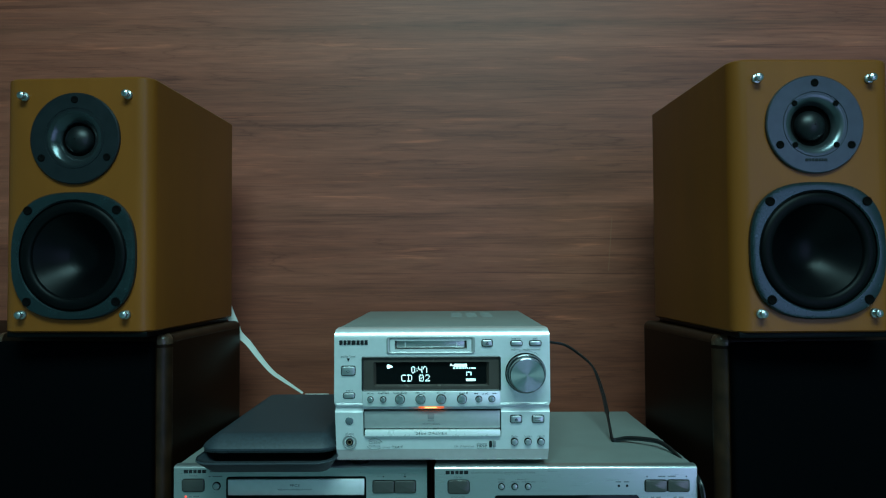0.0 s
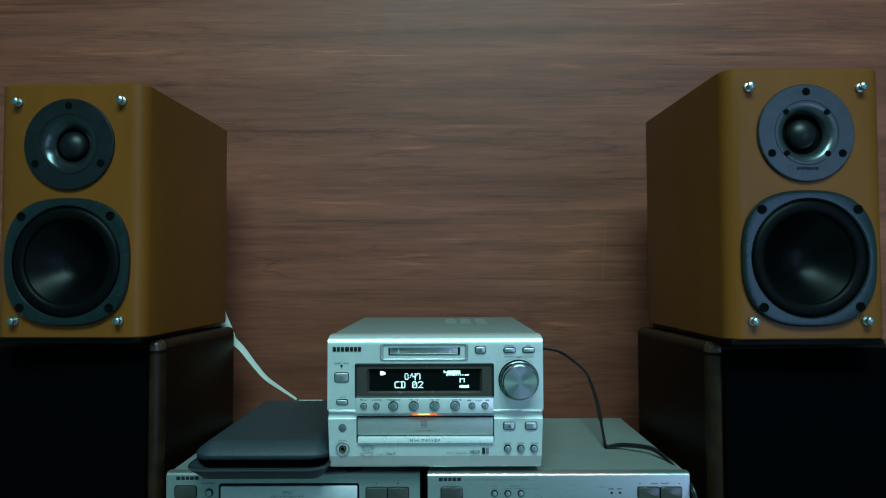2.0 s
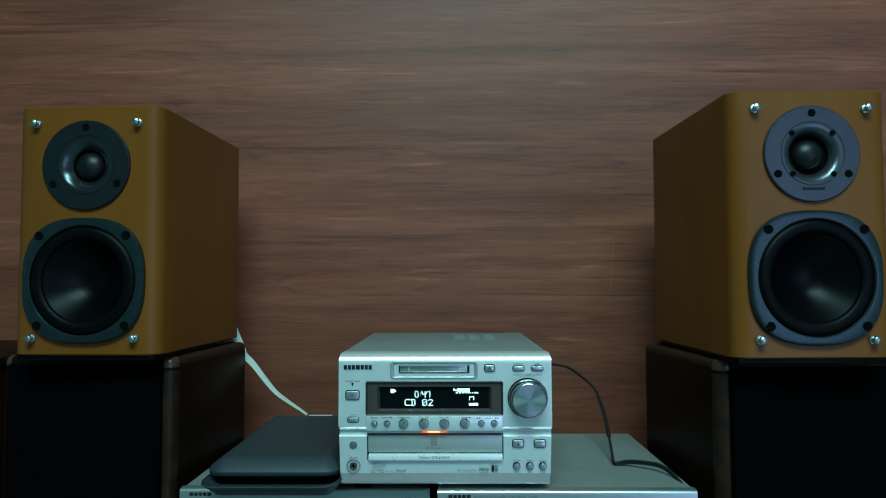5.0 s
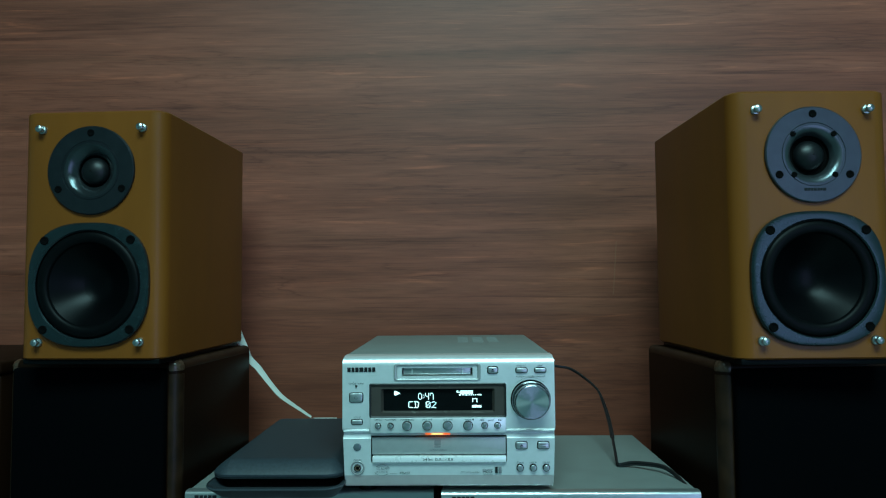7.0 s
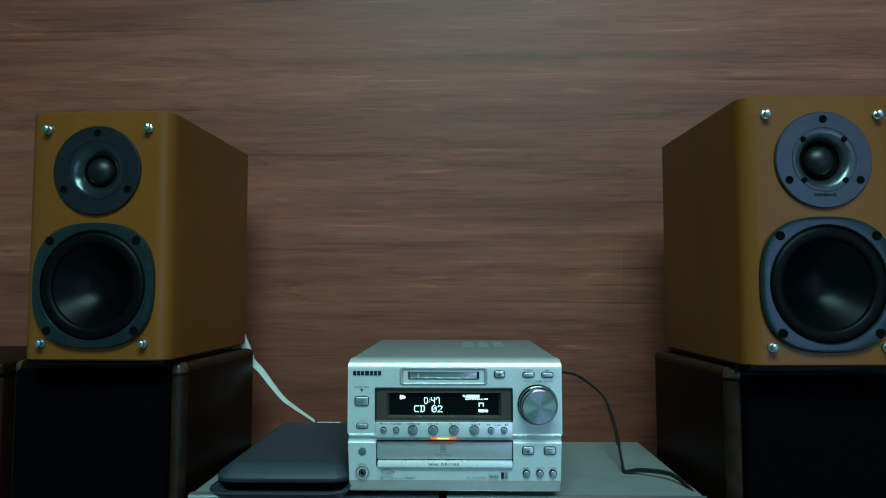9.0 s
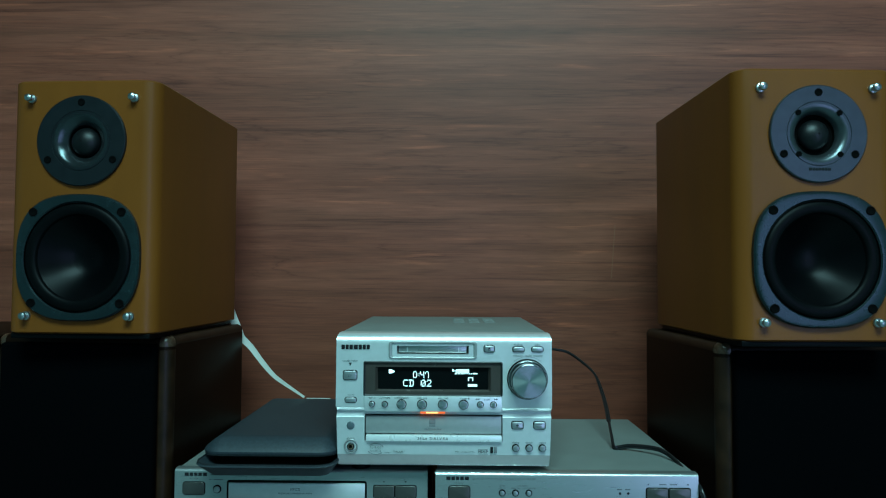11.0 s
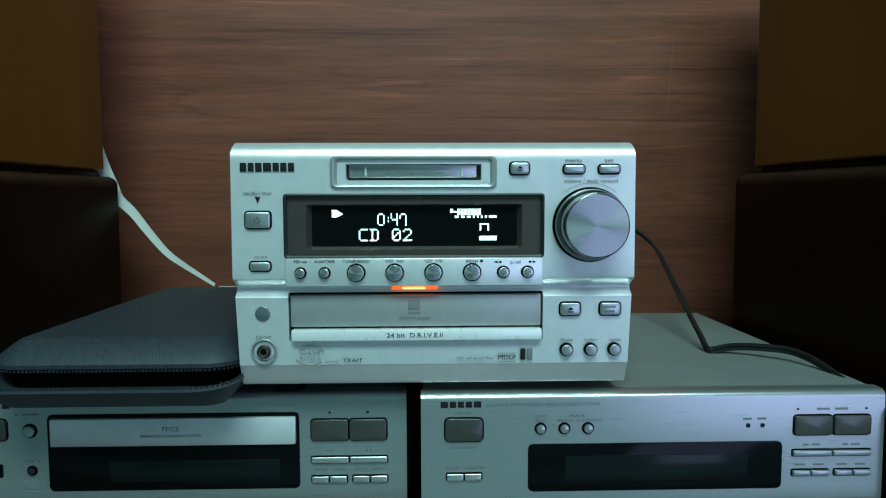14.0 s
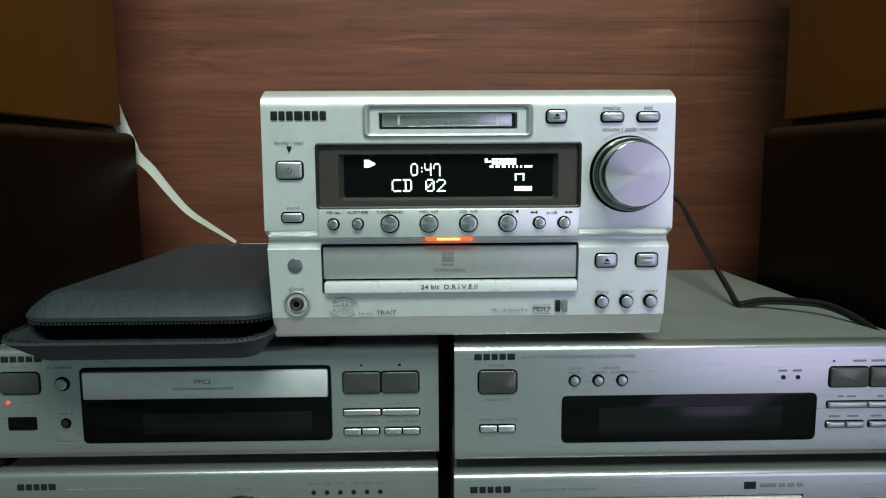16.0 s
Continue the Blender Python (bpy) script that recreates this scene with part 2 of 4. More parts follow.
def weave(m, pitch):
    """Lays a diagonal woven relief over a plain material."""
    n, l = m.node_tree.nodes, m.node_tree.links
    co = n.new("ShaderNodeTexCoord")
    out = []
    for turn in (35, -55):
        mp = n.new("ShaderNodeMapping")
        mp.inputs["Rotation"].default_value = (radians(50), radians(15), radians(turn))
        l.new(co.outputs["Object"], mp.inputs["Vector"])
        w = n.new("ShaderNodeTexWave")
        w.inputs["Scale"].default_value, w.inputs["Distortion"].default_value = 0.314 / pitch, 0.6
        l.new(mp.outputs["Vector"], w.inputs["Vector"])
        out.append(w.outputs["Fac"])
    mu = n.new("ShaderNodeMath")
    mu.operation = "MULTIPLY"
    l.new(out[0], mu.inputs[0])
    l.new(out[1], mu.inputs[1])
    bp = n.new("ShaderNodeBump")
    bp.inputs["Strength"].default_value, bp.inputs["Distance"].default_value = 0.16, 0.0003
    l.new(mu.outputs[0], bp.inputs["Height"])
    l.new(bp.outputs["Normal"], n["Principled BSDF"].inputs["Normal"])
    return m


weave(CANVAS, 0.0008)
ZIP = material("zip_teeth", (0.022, 0.026, 0.030), 0.4, 0.2, vary=0.3, scale=300)
WHITE = material("white_ribbon", (0.70, 0.70, 0.64), 0.5, vary=0.06)
CREAM = material("cream_plastic", (0.55, 0.52, 0.42), 0.4, vary=0.05)
CORD = material("black_cord", (0.012, 0.012, 0.013), 0.3, vary=0.2)
LIT = glow("white_segments", (0.92, 1.0, 0.98), 2.2)
ORANGE = glow("orange_lamp", (1.0, 0.13, 0.015), 1.3)
ORANGE_HOT = glow("orange_lamp_core", (1.0, 0.52, 0.14), 2.6)
RED = glow("red_lamp", (1.0, 0.06, 0.03), 1.6)


# ---- mesh helpers ----
def part(name, bm, mat, parent=None, label=""):
    bmesh.ops.recalc_face_normals(bm, faces=bm.faces)
    me = bpy.data.meshes.new(name)
    bm.to_mesh(me)
    bm.free()
    me.materials.append(mat)
    me.polygons.foreach_set("use_smooth", [True] * len(me.polygons))
    me.set_sharp_from_angle(angle=radians(32))
    ob = new(name, me)
    if parent:
        ob.parent = parent
    return tagged(ob, label) if label else ob


def thing(name, at, label, category, group="", turn=0.0, tall=1.0):
    ob = new(name)
    ob.empty_display_size = 0.02
    ob.matrix_world = pose(*at, 0, 0, turn) @ Matrix.Diagonal((1, 1, tall, 1))
    return tagged(ob, label, category, group)


def slab(bm, x0, x1, y0, y1, z0, z1, bevel=0.0, seg=2):
    vs = [bm.verts.new((x, y, z)) for z in (z0, z1) for y in (y0, y1) for x in (x0, x1)]
    fs = [bm.faces.new([vs[i] for i in q]) for q in ((0, 2, 3, 1), (4, 5, 7, 6), (0, 1, 5, 4), (2, 6, 7, 3), (0, 4, 6, 2), (1, 3, 7, 5))]
    if bevel:
        es = {e for f in fs for e in f.edges}
        bmesh.ops.bevel(bm, geom=list(es), offset=bevel, segments=seg, profile=0.5, affect="EDGES")
    return bm


def box(x0, x1, y0, y1, z0, z1, bevel=0.0, seg=2):
    return slab(bmesh.new(), x0, x1, y0, y1, z0, z1, bevel, seg)


def outline(cx, cz, w, h, r, n=5):
    """A rounded rectangle in the plane of the front, anticlockwise."""
    r = min(r, w / 2, h / 2)
    pts = []
    for sx, sz, a0 in ((1, 1, 0), (-1, 1, 90), (-1, -1, 180), (1, -1, 270)):
        for i in range(n + 1):
            a = radians(a0 + 90 * i / n)
            pts.append((cx + sx * (w / 2 - r) + r * math.cos(a), cz + sz * (h / 2 - r) + r * math.sin(a)))
    return pts


def loft(bm, rings, cap0=True, cap1=True):
    """Joins closed rings of equal length, each a list of (x, y, z)."""
    rows = [[bm.verts.new(p) for p in r] for r in rings]
    k = len(rows[0])
    for a, b in zip(rows, rows[1:]):
        for i in range(k):
            bm.faces.new((a[i], a[(i + 1) % k], b[(i + 1) % k], b[i]))
    if cap0:
        bm.faces.new(rows[0][::-1])
    if cap1:
        bm.faces.new(rows[-1])
    return bm


def pad(bm, cx, cz, w, h, r, back, front, edge=0.0004, n=5):
    """A button: a rounded rectangle that stands out towards -y, with a rounded rim."""
    o = lambda d, y: [(x, y, z) for x, z in outline(cx, cz, w - 2 * d, h - 2 * d, max(r - d, 0.0001), n)]
    return loft(bm, [o(0, back), o(0, front + edge), o(edge * 0.3, front + edge * 0.3), o(edge, front)])


def spin(bm, cx, cz, profile, n=32, close=True):
    """Turns (radius, y) pairs about an axis along y."""
    rings = [[(cx + r * math.cos(2 * math.pi * i / n), y, cz + r * math.sin(2 * math.pi * i / n)) for i in range(n)] for r, y in profile]
    return loft(bm, rings, close, close)


def holed(x0, x1, profile, holes, deep, back):
    """A front panel whose face follows (y, z) pairs from bottom to top, with square openings of a given depth."""
    bm = bmesh.new()
    xs = sorted({x0, x1, *[h[0] for h in holes], *[h[1] for h in holes]})
    zs = sorted({*[p[1] for p in profile], *[h[2] for h in holes], *[h[3] for h in holes]})
    py, pz = [p[0] for p in profile], [p[1] for p in profile]
    yz = [float(np.interp(z, pz, py)) for z in zs]
    vs = [[bm.verts.new((x, y, z)) for x in xs] for y, z in zip(yz, zs)]
    rim = {}

    def behind(i, k, y):
        if (i, k, y) not in rim:
            rim[(i, k, y)] = bm.verts.new((xs[k], y, zs[i]))
        return rim[(i, k, y)]

    inside = lambda i, k: any(h[0] <= (xs[k] + xs[k + 1]) / 2 <= h[1] and h[2] <= (zs[i] + zs[i + 1]) / 2 <= h[3] for h in holes)
    ni, nk = len(zs) - 1, len(xs) - 1
    full = [[0 <= i < ni and 0 <= k < nk and not inside(i, k) for k in range(-1, nk + 1)] for i in range(-1, ni + 1)]
    for i in range(ni):
        for k in range(nk):
            if not full[i + 1][k + 1]:
                continue
            bm.faces.new((vs[i][k], vs[i][k + 1], vs[i + 1][k + 1], vs[i + 1][k]))
            for di, dk, a, b in ((-1, 0, (i, k), (i, k + 1)), (1, 0, (i + 1, k), (i + 1, k + 1)), (0, -1, (i, k), (i + 1, k)), (0, 1, (i, k + 1), (i + 1, k + 1))):
                if not full[i + 1 + di][k + 1 + dk]:
                    outer = not (0 <= i + di < ni and 0 <= k + dk < nk)
                    y = back if outer else deep
                    bm.faces.new((vs[a[0]][a[1]], vs[b[0]][b[1]], behind(*b, y), behind(*a, y)))
    return bm


def smooth_path(points, per=8):
    ps = [Vector(p) for p in points]
    ps = [2 * ps[0] - ps[1]] + ps + [2 * ps[-1] - ps[-2]]
    out = []
    for a, b, c, d in zip(ps, ps[1:], ps[2:], ps[3:]):
        for i in range(per):
            t = i / per
            out.append(0.5 * (2 * b + (c - a) * t + (2 * a - 5 * b + 4 * c - d) * t * t + (3 * b - a - 3 * c + d) * t ** 3))
    return out + [ps[-2]]


def tube(bm, path, radius, n=8):
    rings = []
    for i, p in enumerate(path):
        way = (path[min(i + 1, len(path) - 1)] - path[max(i - 1, 0)]).normalized()
        u = way.cross(Vector((0.31, 0.9, 0.3))).normalized()
        v = way.cross(u)
        rings.append([tuple(p + radius * (u * math.cos(2 * math.pi * k / n) + v * math.sin(2 * math.pi * k / n))) for k in range(n)])
    return loft(bm, rings)


def words(text, x, z, y, size, mat, parent, name="lettering", wide=0.0, align="CENTER"):
    """Flat printed words on a front, facing -y; size is the height of the capitals."""
    cu = bpy.data.curves.new(name, "FONT")
    cu.body, cu.size, cu.align_x, cu.align_y, cu.extrude = text, size / 0.69, align, "CENTER", 0.00004
    cu.resolution_u = 2
    tmp = bpy.data.objects.new(name, cu)
    scene.collection.objects.link(tmp)
    bpy.context.view_layer.update()
    me = bpy.data.meshes.new_from_object(tmp.evaluated_get(bpy.context.evaluated_depsgraph_get()))
    bpy.data.objects.remove(tmp)
    w = max(v.co.x for v in me.vertices) - min(v.co.x for v in me.vertices)
    s = wide / w if wide else 1.0
    me.transform(Matrix.Translation((x, y, z)) @ Matrix.Rotation(radians(90), 4, "X") @ Matrix.Diagonal((s, 1, 1, 1)))
    me.materials.clear()
    me.materials.append(mat)
    ob = new(name, me)
    ob.parent = parent
    return ob


def bars(widths, x0, x1, z, h, y, mat, parent, name):
    """A row of plain blocks in place of a maker's mark or of writing that is too small to read."""
    bm = bmesh.new()
    total = sum(widths)
    gap = (x1 - x0) * 0.16 / max(1, len(widths) - 1)
    x = x0
    for k, w in enumerate(widths):
        d = (x1 - x0) * 0.84 * w / total
        if name == "maker_mark" and k:
            part(name, bm, mat, parent)
            bm = bmesh.new()
        pad(bm, x + d / 2, z, d, h, min(h * 0.2, 0.0003), y + 0.0003, y, 0.00008, 2)
        x += d + gap
    return part(name, bm, mat, parent)


# ---- the room ----
def room():
    wall = lambda name, mat, *b: tagged(part(name, box(*b), mat), kind="structure")
    tagged(wall("wall_north", WALL, -2.0, 2.0, 0.2756, 0.376, 0.0, 2.5), "reddish brown wood panelled wall with horizontal grain", "wall")
    tagged(wall("wall_south", PLASTER, -2.0, 2.0, -3.0, -2.9, 0.0, 2.5), "plain painted wall behind the camera", "wall")
    tagged(wall("wall_west", PLASTER, -2.1, -2.0, -3.0, 0.376, 0.0, 2.5), "plain painted side wall", "wall")
    tagged(wall("wall_east", PLASTER, 2.0, 2.1, -3.0, 0.376, 0.0, 2.5), "plain painted side wall", "wall")
    tagged(wall("floor", FLOORTILE, -2.1, 2.1, -3.0, 0.376, -0.1, 0.0), "plain grey floor", "floor")
    tagged(wall("ceiling", PLASTER, -2.1, 2.1, -3.0, 0.376, 2.5, 2.6), "plain painted ceiling", "ceiling")


DESK = 0.766


def desk():
    t = thing("desk", (0, 0, 0), "dark wooden desk that carries the hi-fi", "desk")
    part("desk_top", box(-0.75, 0.75, -0.10, 0.2726, DESK - 0.03, DESK, 0.003), DESKWOOD, t)
    for x in (-0.72, 0.72):
        part("side_panel", box(x - 0.012, x + 0.012, -0.08, 0.26, 0.0, DESK - 0.0301), DESKWOOD, t)


# ---- loudspeakers ----
def bookshelf_speaker(at, turn, plate, horn, throat, label, D):
    t = thing("bookshelf_speaker", at, label, "loudspeaker", "pair of bookshelf loudspeakers", turn)
    W, H, R = 0.1262, 0.2140, 0.013
    ring = []
    for sx, sy, a0 in ((1, 1, 0), (-1, 1, 90), (-1, -1, 180), (1, -1, 270)):
        r = R if sy < 0 else 0.002
        for i in range(7):
            a = radians(a0 + 15 * i)
            ring.append((sx * (W / 2 - r) + r * math.cos(a), (D - r if sy > 0 else r) + r * math.sin(a)))
    bm = bmesh.new()
    inset = lambda d: [(x * (1 - 2 * d / W), D / 2 + (y - D / 2) * (1 - 2 * d / D)) for x, y in ring]
    loft(bm, [[(x, y, z) for x, y in inset(d)] for d, z in ((0.0012, 0.0044), (0, 0.0056), (0, H - 0.0012), (0.0012, H))])
    # open the front and close it again with a baffle that has round holes for the drivers
    front = [f for f in bm.faces if all(abs(v.co.y) < 1e-6 for v in f.verts) and len(f.verts) == 4 and max(v.co.x for v in f.verts) - min(v.co.x for v in f.verts) > 0.05]
    bmesh.ops.delete(bm, geom=front, context="FACES_ONLY")
    ring = [e for e in bm.edges if e.is_boundary]
    for cz, r in ((0.0667, 0.0464), (0.1632, 0.0232)):
        vs = [bm.verts.new((r * math.cos(2 * math.pi * k / 48), 0, cz + r * math.sin(2 * math.pi * k / 48))) for k in range(48)]
        wall = [bm.verts.new((v.co.x, 0.018, v.co.z)) for v in vs]
        for k in range(48):
            ring.append(bm.edges.new((vs[k], vs[(k + 1) % 48])))
        for k in range(48):
            bm.faces.new((vs[k], vs[(k + 1) % 48], wall[(k + 1) % 48], wall[k]))
    bmesh.ops.triangle_fill(bm, use_beauty=True, edges=ring, normal=(0, -1, 0))
    part("cabinet", bm, CABINET, t)
    # a thin black sheet stands in for the shade under the cabinet
    part("base_shade", box(-W / 2 + 0.004, W / 2 - 0.004, 0.003, D - 0.003, 0.0, 0.0046, 0.0008), RUBBER, t, "thin black sheet standing in for shade under the cabinet")
    # grille pegs
    for x in (-0.0438, 0.0438):
        for z in (0.0188, 0.1987):
            bm = bmesh.new()
            spin(bm, x, z, [(0.0036, 0.0005), (0.0038, -0.0010), (0.0034, -0.0018), (0.0022, -0.0022), (0.0020, -0.0034), (0.0030, -0.0044), (0.0033, -0.0056), (0.0028, -0.0068), (0.0015, -0.0075), (0.0004, -0.0077)], 16)
            part("grille_peg", bm, CHROME, t)
    # tweeter
    cz = 0.1632
    bm = bmesh.new()
    spin(bm, 0, cz, [(0.0378, 0.0005), (0.0378, -0.0022), (0.0370, -0.0030), (0.0252, -0.0030), (0.0249, -0.0026), (0.0246, -0.0030), (0.0228, -0.0030)], 48, False)
    tw = part("tweeter", bm, plate, t)
    bm = bmesh.new()
    spin(bm, 0, cz, [(0.0229, -0.0030), (0.0214, -0.0028), (0.0200, -0.0022), (0.0186, -0.0012), (0.5 * (0.0186 + throat), 0.0006), (throat, 0.0038)], 40, False)
    part("horn_ring", bm, horn, tw, "satin horn ring")
    bm = bmesh.new()
    spin(bm, 0, cz, [(0.0122 * math.cos(a), 0.0066 - 0.0092 * math.sin(a)) for a in [radians(q) for q in (5, 20, 35, 50, 65, 78, 88)]], 32, False)
    part("dome", bm, DOME, tw, "black silk dome")
    bm = bmesh.new()
    spin(bm, 0, cz, [(throat + 0.0002, 0.0034), (throat - 0.0004, 0.0062), (0.0122, 0.0066), (0.0110, 0.0067)], 32, False)
    part("cup", bm, GAP, tw, "black cup round the dome")
    for q in range(3):
        a = radians(90 + 120 * q)
        bm = bmesh.new()
        spin(bm, 0.0318 * math.cos(a), cz + 0.0318 * math.sin(a), [(0.0031, -0.0026), (0.0031, -0.0034), (0.0023, -0.0037), (0.0012, -0.0032), (0.0004, -0.0032)], 12)
        part("screw", bm, GAP, tw)
    for q in range(4 if plate is PLATE else 0):
        a = radians(45 + 90 * q)
        bm = bmesh.new()
        spin(bm, 0.0226 * math.cos(a), cz + 0.0226 * math.sin(a), [(0.0022, -0.0026), (0.0022, -0.0036), (0.0015, -0.0038), (0.0004, -0.0034)], 12)
        part("screw", bm, GAP, tw)
    if plate is PLATE:
        bars((3, 2, 2, 3, 2, 2, 3), -0.0085, 0.0085, cz - 0.0275, 0.0022, -0.0033, INK, tw, "maker_mark")
    # woofer: a rounded square frame with a round mouth
    cz = 0.0667
    n = 64

    def squircle(s, p):
        pts = []
        for i in range(n):
            a = 2 * math.pi * (i + 0.5) / n
            c, d = math.cos(a), math.sin(a)
            r = s / (abs(c) ** p + abs(d) ** p) ** (1 / p)
            pts.append((r * c, cz + r * d))
        return pts

    circ = lambda r: [(r * math.cos(2 * math.pi * (i + 0.5) / n), cz + r * math.sin(2 * math.pi * (i + 0.5) / n)) for i in range(n)]
    lay = lambda pts, y: [(x, y, z) for x, z in pts]
    bm = bmesh.new()
    loft(bm, [lay(squircle(0.0521, 2.7), 0.0005), lay(squircle(0.0521, 2.7), -0.0032), lay(squircle(0.0510, 2.7), -0.0046), lay(squircle(0.0495, 2.6), -0.0050), lay(circ(0.0462), -0.0048), lay(circ(0.0452), -0.0036)], False, False)
    wf = part("woofer", bm, FRAME, t)
    bm = bmesh.new()
    prof = [(0.0454, -0.0036), (0.0448, -0.0042)] + [(0.0398 + 0.0048 * math.cos(a), -0.0026 - 0.0026 * math.sin(a)) for a in [radians(20 * k) for k in range(10)]] + [(0.0346, -0.0018)]
    spin(bm, 0, cz, prof, n, False)
    part("surround", bm, RUBBER, wf, "black rubber surround")
    bm = bmesh.new()
    spin(bm, 0, cz, [(0.0348, -0.0018), (0.030, 0.0026), (0.024, 0.0080), (0.018, 0.0128), (0.0142, 0.0152)], n, False)
    part("cone", bm, CONE, wf)
    bm = bmesh.new()
    spin(bm, 0, cz, [(0.0143, 0.0151), (0.0115, 0.0166), (0.0085, 0.0176), (0.0055, 0.0182), (0.0028, 0.0185), (0.0003, 0.0186)], 32, False)
    part("dust_cap", bm, CONE, wf)
    for sx in (-1, 1):
        for sz in (-1, 1):
            bm = bmesh.new()
            spin(bm, sx * 0.0372, cz + sz * 0.0372, [(0.0036, -0.0042), (0.0036, -0.0055), (0.0029, -0.0058), (0.0022, -0.0054), (0.0004, -0.0054)], 14)
            part("screw", bm, GAP, wf)
    return t


def floor_box(at, turn, label, D):
    """The larger closed loudspeaker underneath, with a black cloth front."""
    t = thing("large_speaker", at, label, "loudspeaker", "pair of large loudspeakers", turn)
    W, H = 0.160, 0.9805 - DESK
    R, E = 0.0092, 0.0058

    def plan(d):
        """The outline from above, drawn in by d, with round front corners."""
        pts = []
        for sx, sy, a0 in ((1, 1, 0), (-1, 1, 90), (-1, -1, 180), (1, -1, 270)):
            r = max((R if sy < 0 else 0.004) - d, 0.0008)
            for k in range(7):
                a = radians(a0 + 15 * k)
                pts.append((sx * (W / 2 - d - r) + r * math.cos(a), (D - d - r if sy > 0 else d + r) + r * math.sin(a)))
        return pts

    over = [(E * (1 - math.sin(radians(a))), H - E + E * math.cos(radians(a))) for a in (75, 60, 45, 30, 15, 0)]
    bm = bmesh.new()
    loft(bm, [[(x, y, z) for x, y in plan(d)] for d, z in [(0.001, 0.004), (0.0, 0.006), (0.0, H - E)] + over])
    part("cabinet", bm, LACQUER, t)
    part("grille", box(-W / 2 + 0.0098, W / 2 - 0.0098, -0.0080, 0.001, 0.008, H - 0.0060, 0.003, 3), CLOTH, t, "black cloth grille")
    for x in (-0.05, 0.05):
        for y in (0.02, D - 0.02):
            part("foot", box(x - 0.008, x + 0.008, y - 0.008, y + 0.008, 0, 0.0042, 0.001), RUBBER, t)
    for sx in (-1, 1):
        cx = sx * (W / 2 - R)
        # the front corner is a quarter round: rubbed brown all the way down, bare wood at its head, with its sheen
        # painted in
        arc = [(cx + sx * (R + 0.0003) * math.cos(radians(a)), R - (R + 0.0003) * math.sin(radians(a))) for a in range(0, 91, 10)]
        bm = bmesh.new()
        loft(bm, [[(x, y, z) for x, y in arc] + [(x * 0.985, y + 0.003, z) for x, y in arc[::-1]] for z in (0.012, H * 0.5, H - E - 0.006)])
        part("corner_edge", bm, RUBBED_LIT, t, "rubbed brown front corner with painted sheen")
        # the cap's pale colour holds both the wear and a highlight
        bm = bmesh.new()
        rings = []
        for q in (0, 15, 30, 45, 60, 75, 88):
            d, z = E * (1 - math.cos(radians(q))) - 0.0005, H - E + (E + 0.0005) * math.sin(radians(q))
            rings.append([(cx + sx * (R - d) * math.cos(radians(a)), R - (R - d) * math.sin(radians(a)), z) for a in range(0, 91, 10)] + [(cx, R, z - 0.001)])
        rings.insert(0, [(x, y, z - 0.003) for x, y, z in rings[0]])
        loft(bm, rings)
        part("worn_lit_corner", bm, WORN_LIT, t, "rubbed bare wood corner with painted highlight")
        # top edge strip: wear plus light on the bevel, put into the colour
        bm = bmesh.new()
        tube(bm, [Vector((sx * (W / 2 - E), y, H - E)) for y in (R + 0.002, D * 0.25, D * 0.5, D * 0.75, D - 0.006)], E + 0.0003, 20)
        part("worn_lit_edge", bm, RUBBED_LIT, t, "rubbed brown top edge with painted sheen")
    return t


# ---- hi-fi components ----
def component(name, at, label, holes, top_edge=0.0030):
    """One half-width component: aluminium front with a rounded top edge, steel cover and feet. Its front is x 0 to 0.205."""
    t = thing(name, at, label, "hi-fi component", "stack of half-width components")
    W, H, D = 0.205, 0.052, 0.208
    r = top_edge
    prof = [(0.0034, 0.0), (0.0018, 0.0004), (0.0007, 0.0014), (0.0001, 0.0028), (0.0, 0.0036), (0.0, H - r)] + [(r - r * math.cos(radians(a)), H - r + r * math.sin(radians(a))) for a in (15, 30, 45, 60, 75, 90)]
    part("front_panel", holed(0, W, prof, holes, 0.004, 0.0085), BRUSHED, t)
    bm = box(0.0008, W - 0.0008, 0.0086, D, 0.0008, H - 0.0006, 0.0006, 1)
    part("cover", bm, COVER, t)
    for x in (0.02, W - 0.02):
        for y in (0.03, D - 0.03):
            part("foot", box(x - 0.008, x + 0.008, y - 0.008, y + 0.008, -0.004, 0.0009, 0.0008), RUBBER, t)
    return t


def key(t, x0, x1, z0, z1, mat=STEEL, proud=0.0016, r=0.0009, name="button", rim=0.0006, label=""):
    bm = bmesh.new()
    pad(bm, (x0 + x1) / 2, (z0 + z1) / 2, x1 - x0 + 2 * rim, z1 - z0 + 2 * rim, r + rim, 0.0006, -0.0003, 0.0002, 3)
    bt = part(name, bm, GAP, t)
    bm = bmesh.new()
    pad(bm, (x0 + x1) / 2, (z0 + z1) / 2, x1 - x0, z1 - z0, r, 0.0, -proud, 0.0005, 4)
    part("cap", bm, mat, bt, label)
    return bt


def round_key(t, x, z, r, mat=STEEL, proud=0.0018, name="round_button"):
    bm = bmesh.new()
    spin(bm, x, z, [(r + 0.0008, 0.0006), (r + 0.0008, -0.0002), (r + 0.0006, -0.0004), (0.0005, -0.0004)], 20)
    bt = part(name, bm, GAP, t)
    bm = bmesh.new()
    spin(bm, x, z, [(r, 0.0), (r, -proud + 0.0004), (r - 0.0002, -proud + 0.0001), (r - 0.0006, -proud), (0.0002, -proud - 0.0002)], 20)
    part("cap", bm, mat, bt)
    return bt


